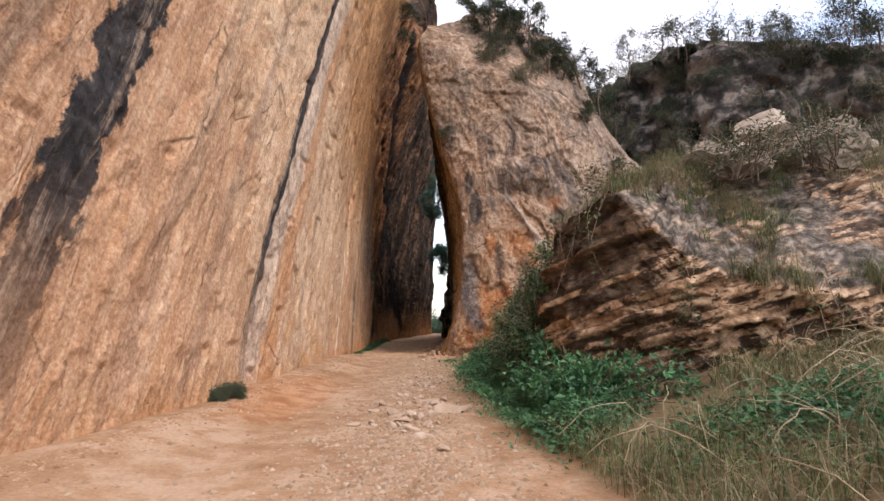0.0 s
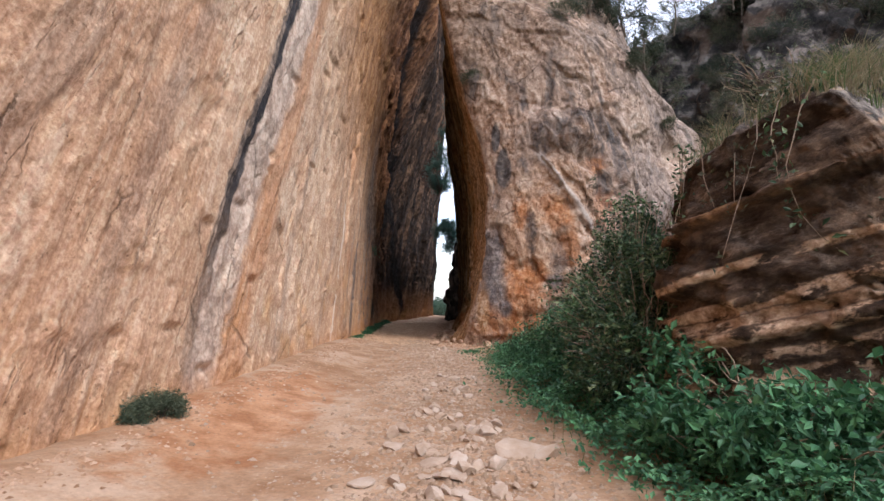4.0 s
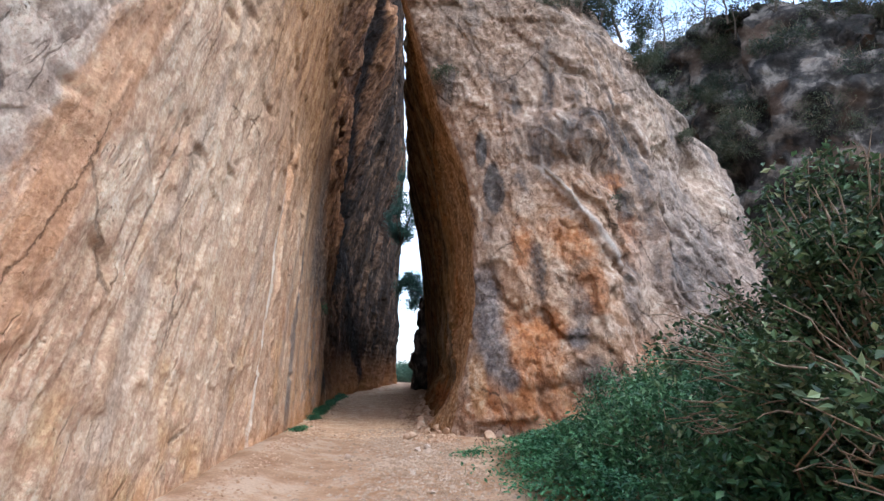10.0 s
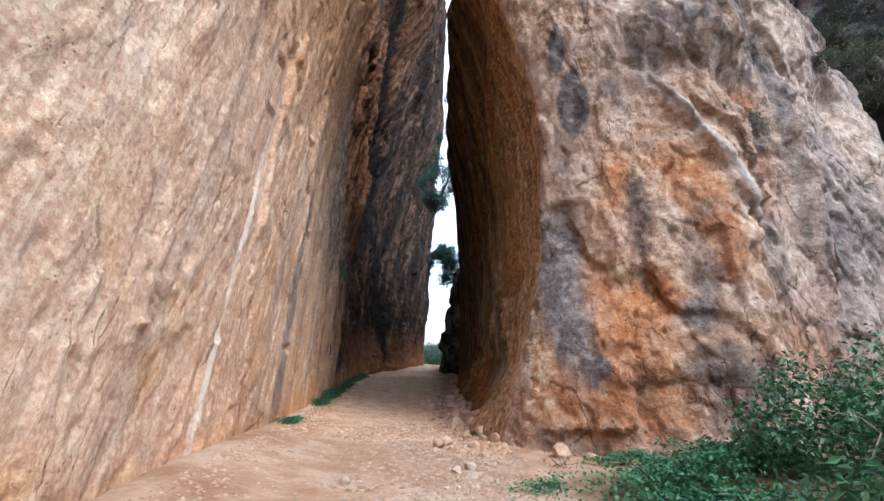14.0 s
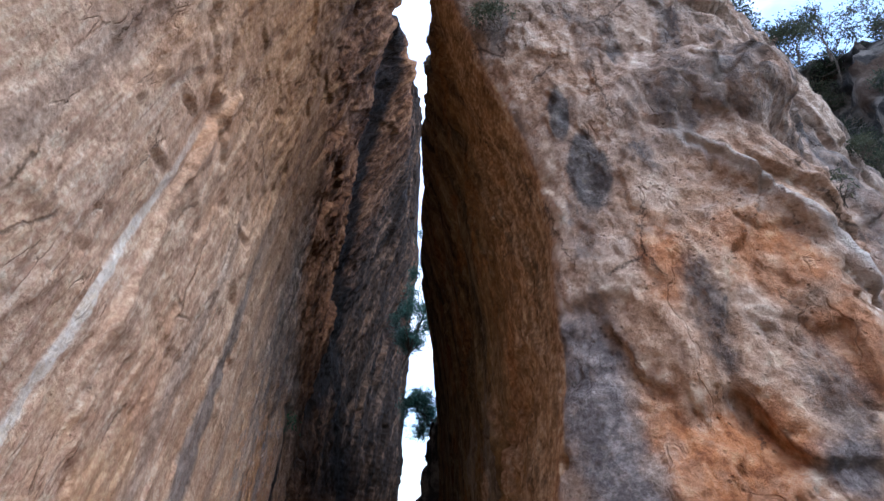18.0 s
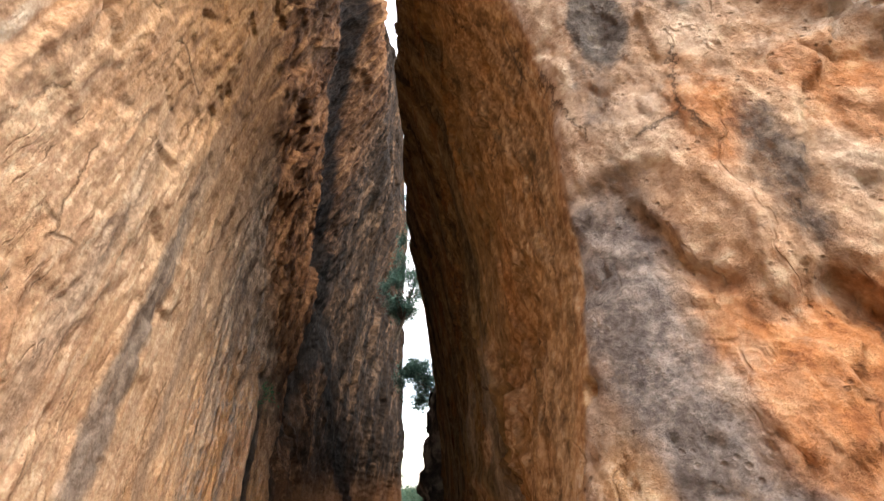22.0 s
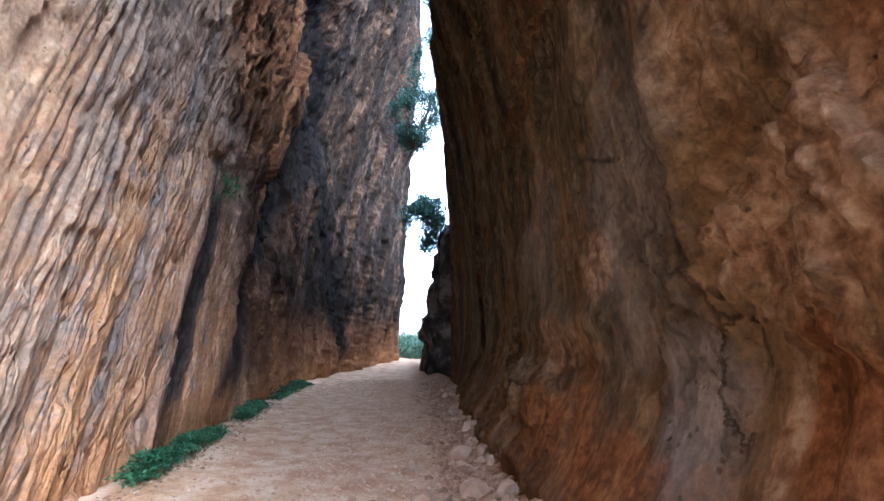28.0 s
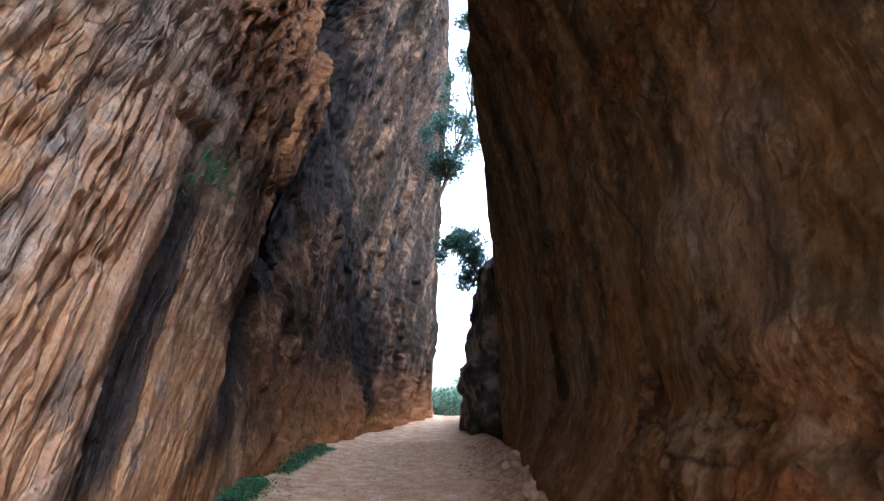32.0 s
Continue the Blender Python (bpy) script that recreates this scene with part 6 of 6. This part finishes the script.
for x, y, z, h in ((-1.75, 22.6, 16.6, 1.0), (-1.7, 23.4, 15.4, 0.8), (-1.5, 22.2, 17.8, 1.1), (-1.9, 24.6, 15.0, 0.6)):
    bush("rim_bush", x, y, [(0.35 * h, 0, 0.3 * h, 0.45 * h), (0.75 * h, 0.1, 0.05 * h, 0.38 * h), (0.3 * h, 0.3, 0.6 * h, 0.4 * h)], int(2600 * h), 0.06, OAK, "dark bush overhanging the slab's rim", z=z, stems=14, slim=0.4, gaps=0.15, twigs=40, group="rim bushes")
hang = thing("hanging_branch", (-2.6, 20.6, 18.4), "bare thin branch hanging from above the slab", "branch")
main = bent((0, 0, 0), (3.0, -0.1, -4.3), 0.1, 12)
link_part("bough", tube_mesh("bough", [main], 0.03, 0.006, BARK, 6), hang)
for k in range(14):
    a = main[5 + k // 2]
    link_part("twig", tube_mesh("twig", [bent(a, a + np.array([0.7 * RNG.rand(), 0.3 * RNG.normal(), -0.3 - 0.8 * RNG.rand()]), 0.2, 6)], 0.008, 0.002, BARK, 4), hang)

# shrubs clinging to the dark crag
face = BV.reshape(-1, 3)
face = face[(face[:, 0] > 9.5) & (face[:, 0] < 24) & (face[:, 2] > 7) & (face[:, 2] < 17.5)]
for i in np.r_[RNG.choice(len(face), 50, replace=False), RNG.choice(np.flatnonzero((face[:, 0] < 13.5) & (face[:, 2] > 8.5)), 40, replace=False)]:
    x, y, z = (float(v) for v in face[i])
    h = 0.8 + 1.2 * RNG.rand()
    bush("crag_scrub", x, y, [(-0.15 * h, -0.25 * h, 0.2 * h, 0.5 * h), (0.35 * h, -0.3 * h, 0.3 * h, 0.45 * h), (-0.4 * h, -0.1 * h, 0.35 * h, 0.4 * h)], int(1500 * h), 0.075, OAK if RNG.rand() < 0.6 else OLIVE,
         "dark scrub clinging to the grey crag", z=z, stems=10, slim=0.35, gaps=0.15, twigs=30, thick=0.012, group="scrub on the dark crag")

# trees in and beyond the cleft
tree("cleft_tree", -1.1, 47.5, 9.2, 9.5, 1.45, 20000, 0.11, CLEFT, "dark tree hanging in the upper cleft", lean=(2.2, 0.0), clumps=38, trunk=0.1, bare=0.15, gaps=0.12)
tree("cleft_tree", 1.2, 47.0, 5.0, 2.7, 1.3, 11000, 0.11, CLEFT, "small tree leaning over the cleft from the far wall", lean=(-1.7, 0.0), clumps=30, trunk=0.05, bare=0.15, gaps=0.3)
for x, y, h in ((-2.2, 63.5, 1.5), (-0.9, 65.0, 1.9), (0.3, 64.0, 1.4), (1.4, 66.0, 2.2), (2.6, 65.0, 1.8), (-0.2, 68.0, 2.4)):
    bush("far_bush", x, y, [(0, 0, 0.45 * h, 0.55 * h), (0.6, 0.2, 0.5 * h, 0.5 * h), (-0.6, 0, 0.4 * h, 0.5 * h)], 2600, 0.14, FAR, "green bush in the open beyond the cleft", stems=10, group="bushes beyond the cleft", gaps=0.05)
for k in range(22):
    x, y = RNG.uniform(-14, 16), RNG.uniform(72, 130)
    tree("far_tree", x, y, float(ground_z(x, y)), 3.0 + 2.5 * RNG.rand(), 1.7, 900, 0.3, FAR, "pale green tree in the open beyond the cleft", clumps=9, trunk=0.12, bare=0.15, group="trees beyond the cleft", gaps=0.0)

# grass and canes on the ledge and the bank below it
top = LV[:, -24:].reshape(-1, 3)
top = top[(top[:, 0] > 2.2) & (top[:, 0] < 11)]
pick = top[RNG.choice(len(top), 1000)]
tuft = np.repeat(pick[fbm(pick[:, 0] * 0.9, pick[:, 1] * 0.9, 4.0, 2) > -0.1], 26, 0)
tuft = tuft + RNG.normal(size=tuft.shape) * (0.07, 0.07, 0.0) - (0, 0, 0.05)
half = len(tuft) // 2
blades("ledge_grass", tuft[:half], 0.42, GREENGRASS, 0.005, 0.7, "green grass tufts over the rock ledge")
blades("ledge_dry_grass", tuft[half:], 0.5, DRY, 0.005, 0.8, "pale dry grass tufts over the rock ledge")
rim = LV[:, -25]
rim = rim[(rim[:, 0] < 7) & (rim[:, 1] < 10.5)]
for k in range(34):
    a = rim[RNG.randint(len(rim))] + RNG.normal(size=3) * (0.1, 0.1, 0.02)
    vine = thing("hanging_vine", a, "thin leafy bramble cane trailing down the rock ledge", "vine", "vines on the ledge")
    line = bent((0, 0.25, 0.25), (RNG.normal() * 0.35 - 0.15, -0.16, -0.6 - 1.2 * RNG.rand()), 0.1, 9)
    link_part("cane", tube_mesh("cane", [line], 0.007, 0.003, TWIG, 4), vine)
    along = line[RNG.randint(0, 9, 60)] + RNG.normal(size=(60, 3)) * 0.05
    tagged(link_part("foliage", leaf_mesh("foliage", along, 0.065, BRAMBLE if k % 2 else OLIVE, 0.4), vine), kind="stuff")
for k in range(95):
    x, y = RNG.uniform(2.2, 7.0), RNG.uniform(2.6, 6.4)
    if x < path_edge(y) + 0.7:
        continue
    cane = thing("arching_cane", (x, y, float(ground_z(x, y)) - 0.03), "long pale dry cane arching over the bank", "cane", "canes on the bank")
    a, ln = RNG.rand() * 6.283, 0.7 + 0.9 * RNG.rand()
    ks = np.linspace(0, 1, 9)[:, None]
    line = np.array([[np.cos(a), np.sin(a), 0]]) * ln * ks + np.array([[0, 0, 1.0]]) * ln * (1.1 * ks - 1.0 * ks**2) + RNG.normal(size=(9, 3)) * 0.012
    link_part("cane_stem", tube_mesh("cane_stem", [line], 0.007, 0.003, DRYCANE, 4), cane)
fern = on_wall(WV, 30.3 + 0.42 * 3.7, 3.7)
bush("wall_fern", float(fern[0]) + 0.02, float(fern[1]), [(0.1, 0, 0.05, 0.16), (0.14, -0.1, -0.12, 0.14), (0.12, 0.1, 0.16, 0.13)], 700, 0.09, HERB, "small green fern rooted in a dark recess of the slab", "fern", z=float(fern[2]), stems=8, slim=0.3, thick=0.004)

# ---- stones ----
def boulder_mesh(name, seed):
    """A broken bedded block, one unit across."""
    bm = bmesh.new()
    bmesh.ops.create_icosphere(bm, subdivisions=5, radius=0.5)
    r = np.random.RandomState(seed)
    p = np.array([v.co[:] for v in bm.verts])
    for _ in range(9):
        n, d = unit(r.normal(size=3) * (1, 1, 0.7)), 0.18 + 0.16 * r.rand()
        over = np.clip(p @ n - d, 0, None)
        p = p - over[:, None] * n
    q = p * 3 + 7 * seed
    grow = 0.05 * facets(q[:, 0], q[:, 1], q[:, 2] * 2.2) + 0.03 * fbm(q[:, 0] * 2, q[:, 1] * 2, q[:, 2] * 3, 4)
    p = p + unit(p) * grow[:, None]
    for v, co in zip(bm.verts, p):
        v.co = co
    me = bpy.data.meshes.new(name)
    bm.to_mesh(me)
    bm.free()
    me.materials.append(CRAGGY)
    return me


BOULDERS = [boulder_mesh("hillside_rock", 60 + k) for k in range(4)]
for x, y, wide, tall, turn in ((5.6, 9.4, 1.5, 0.8, 20), (6.4, 9.9, 1.9, 1.3, 35), (7.3, 9.6, 1.7, 1.1, 10), (6.9, 11.0, 2.2, 1.5, 50), (8.3, 10.6, 2.6, 1.6, 25), (4.9, 9.9, 1.2, 0.6, 0), (8.9, 9.2, 1.8, 1.0, 40), (5.8, 11.6, 1.6, 1.0, 15), (9.6, 12.4, 2.8, 1.8, 30), (7.6, 13.2, 2.2, 1.4, 60)):
    rock = new("hillside_rock", BOULDERS[RNG.randint(4)])
    rock.matrix_basis = pose(x, y, max(on_top(LV, x, y) if y < 11.4 and x < 10 else 0, float(ground_z(x, y))) + 0.18 * tall, RNG.uniform(-8, 8), -14, turn) @ Matrix.Diagonal((wide, wide * 0.8, tall, 1))
    tagged(rock, "broken block of pale bedded rock on the hillside", "rock", "hillside rocks")


def stone_mesh(name, seed, material, flat=0.6):
    bm = bmesh.new()
    bmesh.ops.create_icosphere(bm, subdivisions=2, radius=0.5)
    r = np.random.RandomState(seed)
    cuts = [(unit(r.normal(size=3)), 0.2 + 0.17 * r.rand()) for _ in range(8)]
    for v in bm.verts:
        p = np.array(v.co)
        for n, d in cuts:
            over = p @ n - d
            if over > 0:
                p = p - n * over
        v.co = p * (1, 0.8, flat)
    me = bpy.data.meshes.new(name)
    bm.to_mesh(me)
    bm.free()
    me.materials.append(material)
    return me


PALE = [stone_mesh("stone", k, STONE, 0.5 + 0.05 * k) for k in range(6)]
BROWN = [stone_mesh("stone", 20 + k, RUBBLE, 0.55 + 0.05 * k) for k in range(6)]


def lay_stone(kinds, x, y, size, label, group, sink=0.3):
    ob = new("stone", kinds[RNG.randint(len(kinds))])
    z = float(ground_z(x, y))
    ob.matrix_basis = pose(x, y, z + size * (0.28 - sink * 0.5), RNG.uniform(-14, 14), RNG.uniform(-14, 14), RNG.uniform(0, 360)) @ Matrix.Diagonal((size, size, size, 1))
    return tagged(ob, label, "stone", group)


for x, y, size in ((-1.7, 7.2, 0.16), (-0.15, 10.0, 0.3), (0.35, 9.1, 0.34), (-0.5, 8.6, 0.3), (-0.9, 9.2, 0.24), (-0.35, 7.4, 0.26), (-0.8, 7.0, 0.22), (0.0, 6.6, 0.2)):
    lay_stone(PALE, x, y, size, "pale limestone stone half sunk in the path", "path stones")
SLABS = [stone_mesh("stone", 40 + k, STONE, 0.3) for k in range(4)]
for _ in range(26):
    lay_stone(SLABS, RNG.normal(-0.65, 0.35), RNG.normal(8.6, 0.6), 0.14 + 0.24 * RNG.rand() ** 1.5, "flat pale slab of stone poking from the path", "path stones", 0.5)
lay_stone(PALE[1:2], 0.12, 9.25, 0.72, "broad pale block half sunk in the path", "path stones", 0.5)
for _ in range(70):
    lay_stone(PALE, RNG.normal(-0.4, 0.33), RNG.uniform(8.0, 14.5), 0.1 + 0.16 * RNG.rand() ** 1.5, "pale chunk of limestone on the trodden path", "path stones")
for _ in range(50):
    y = RNG.uniform(4.5, 21)
    x = min(RNG.normal(-0.2 - 0.02 * y, 0.45), path_edge(y) - 0.15 - 0.8 * RNG.rand() ** 2)
    lay_stone(PALE, x, y, 0.06 + 0.16 * RNG.rand() ** 1.8, "small pale stone on the trodden path", "path stones")
for _ in range(105):
    y = 21.5 + 17 * RNG.rand() ** 1.3
    x = crag_foot(y) - 0.05 - abs(RNG.normal(0, 0.4))
    lay_stone(BROWN, x, y, 0.12 + 0.28 * RNG.rand() ** 1.5, "brown broken stone fallen at the foot of the crag", "rubble stones", 0.2)
for x, y, size in ((4.7, 19.6, 0.55), (4.2, 19.8, 0.4), (5.2, 19.7, 0.45), (2.5, 19.65, 0.5), (2.95, 19.6, 0.4), (2.2, 19.9, 0.3), (0.9, 20.9, 0.4), (1.3, 20.7, 0.3)):
    lay_stone(BROWN, x, y, size, "fallen block at the foot of the crag", "rubble stones")


def gravel(name, n, xs, ys, sizes, material, label):
    """Fine broken stone, one object."""
    proto = np.array([(1, 0, 0), (-1, 0.1, 0), (0, 0.8, 0.05), (0.1, -0.8, 0), (0.1, 0, 0.55), (0, 0, -0.4)], float) * 0.5
    tri = np.array([(0, 2, 4), (2, 1, 4), (1, 3, 4), (3, 0, 4), (2, 0, 5), (1, 2, 5), (3, 1, 5), (0, 3, 5)])
    a = RNG.rand(n) * 6.283
    p = proto[None] * (0.75 + 0.5 * RNG.rand(n, 6, 1)) * sizes[:, None, None]
    c, s = np.cos(a)[:, None], np.sin(a)[:, None]
    v = np.stack([p[..., 0] * c - p[..., 1] * s + xs[:, None], p[..., 0] * s + p[..., 1] * c + ys[:, None], p[..., 2] + ground_z(xs, ys)[:, None]], -1)
    f = (tri[None] + 6 * np.arange(n)[:, None, None]).reshape(-1, 3)
    return tagged(new(name, mesh_from(name, v.reshape(-1, 3), f, material, False)), label, "gravel", kind="stuff")


gy_ = RNG.uniform(2.5, 24, 26000)
gx_ = RNG.normal(-0.3 - 0.02 * gy_, 0.65, 26000)
gx_[::13] = RNG.uniform(-3.4, 1.5, 2000)
gx_ = np.where(gx_ > path_edge(gy_) - 0.05, -0.6 + 0.9 * RNG.normal(size=26000).clip(-2, 0.5), gx_)
gravel("path_gravel", 26000, gx_, gy_, 0.016 + 0.095 * RNG.rand(26000) ** 2.6, PATHGRIT, "fine pale gravel trodden into the path")
n = 26000
gy_ = RNG.uniform(22.0, 44, n)
gx_ = np.where(RNG.rand(n) < 0.5, RNG.uniform(-3.8, 0.3, n), RNG.normal(-1.0, 0.8, n)).clip(-3.9, 0.35)
gravel("cleft_gravel", n, gx_, gy_, 0.015 + 0.07 * RNG.rand(n) ** 2.6, GRIT, "fine pale gravel on the floor of the cleft")
n = 9000
gy_ = RNG.uniform(20.8, 43, n)
gx_ = crag_foot(gy_) + 0.05 - np.abs(RNG.normal(0, 0.38, n))
gravel("rubble_gravel", n, gx_, gy_, 0.04 + 0.19 * RNG.rand(n) ** 1.9, SCREE, "brown broken rubble along the crag's foot")
n = 6000
gy_ = RNG.uniform(2.0, 36, n)
gx_ = west_base(gy_) + 0.22 + np.abs(RNG.normal(0, 0.3, n))
gravel("foot_gravel", n, gx_, gy_, 0.015 + 0.075 * RNG.rand(n) ** 2.4, SCREE, "reddish crumbs of rock along the slab's foot")
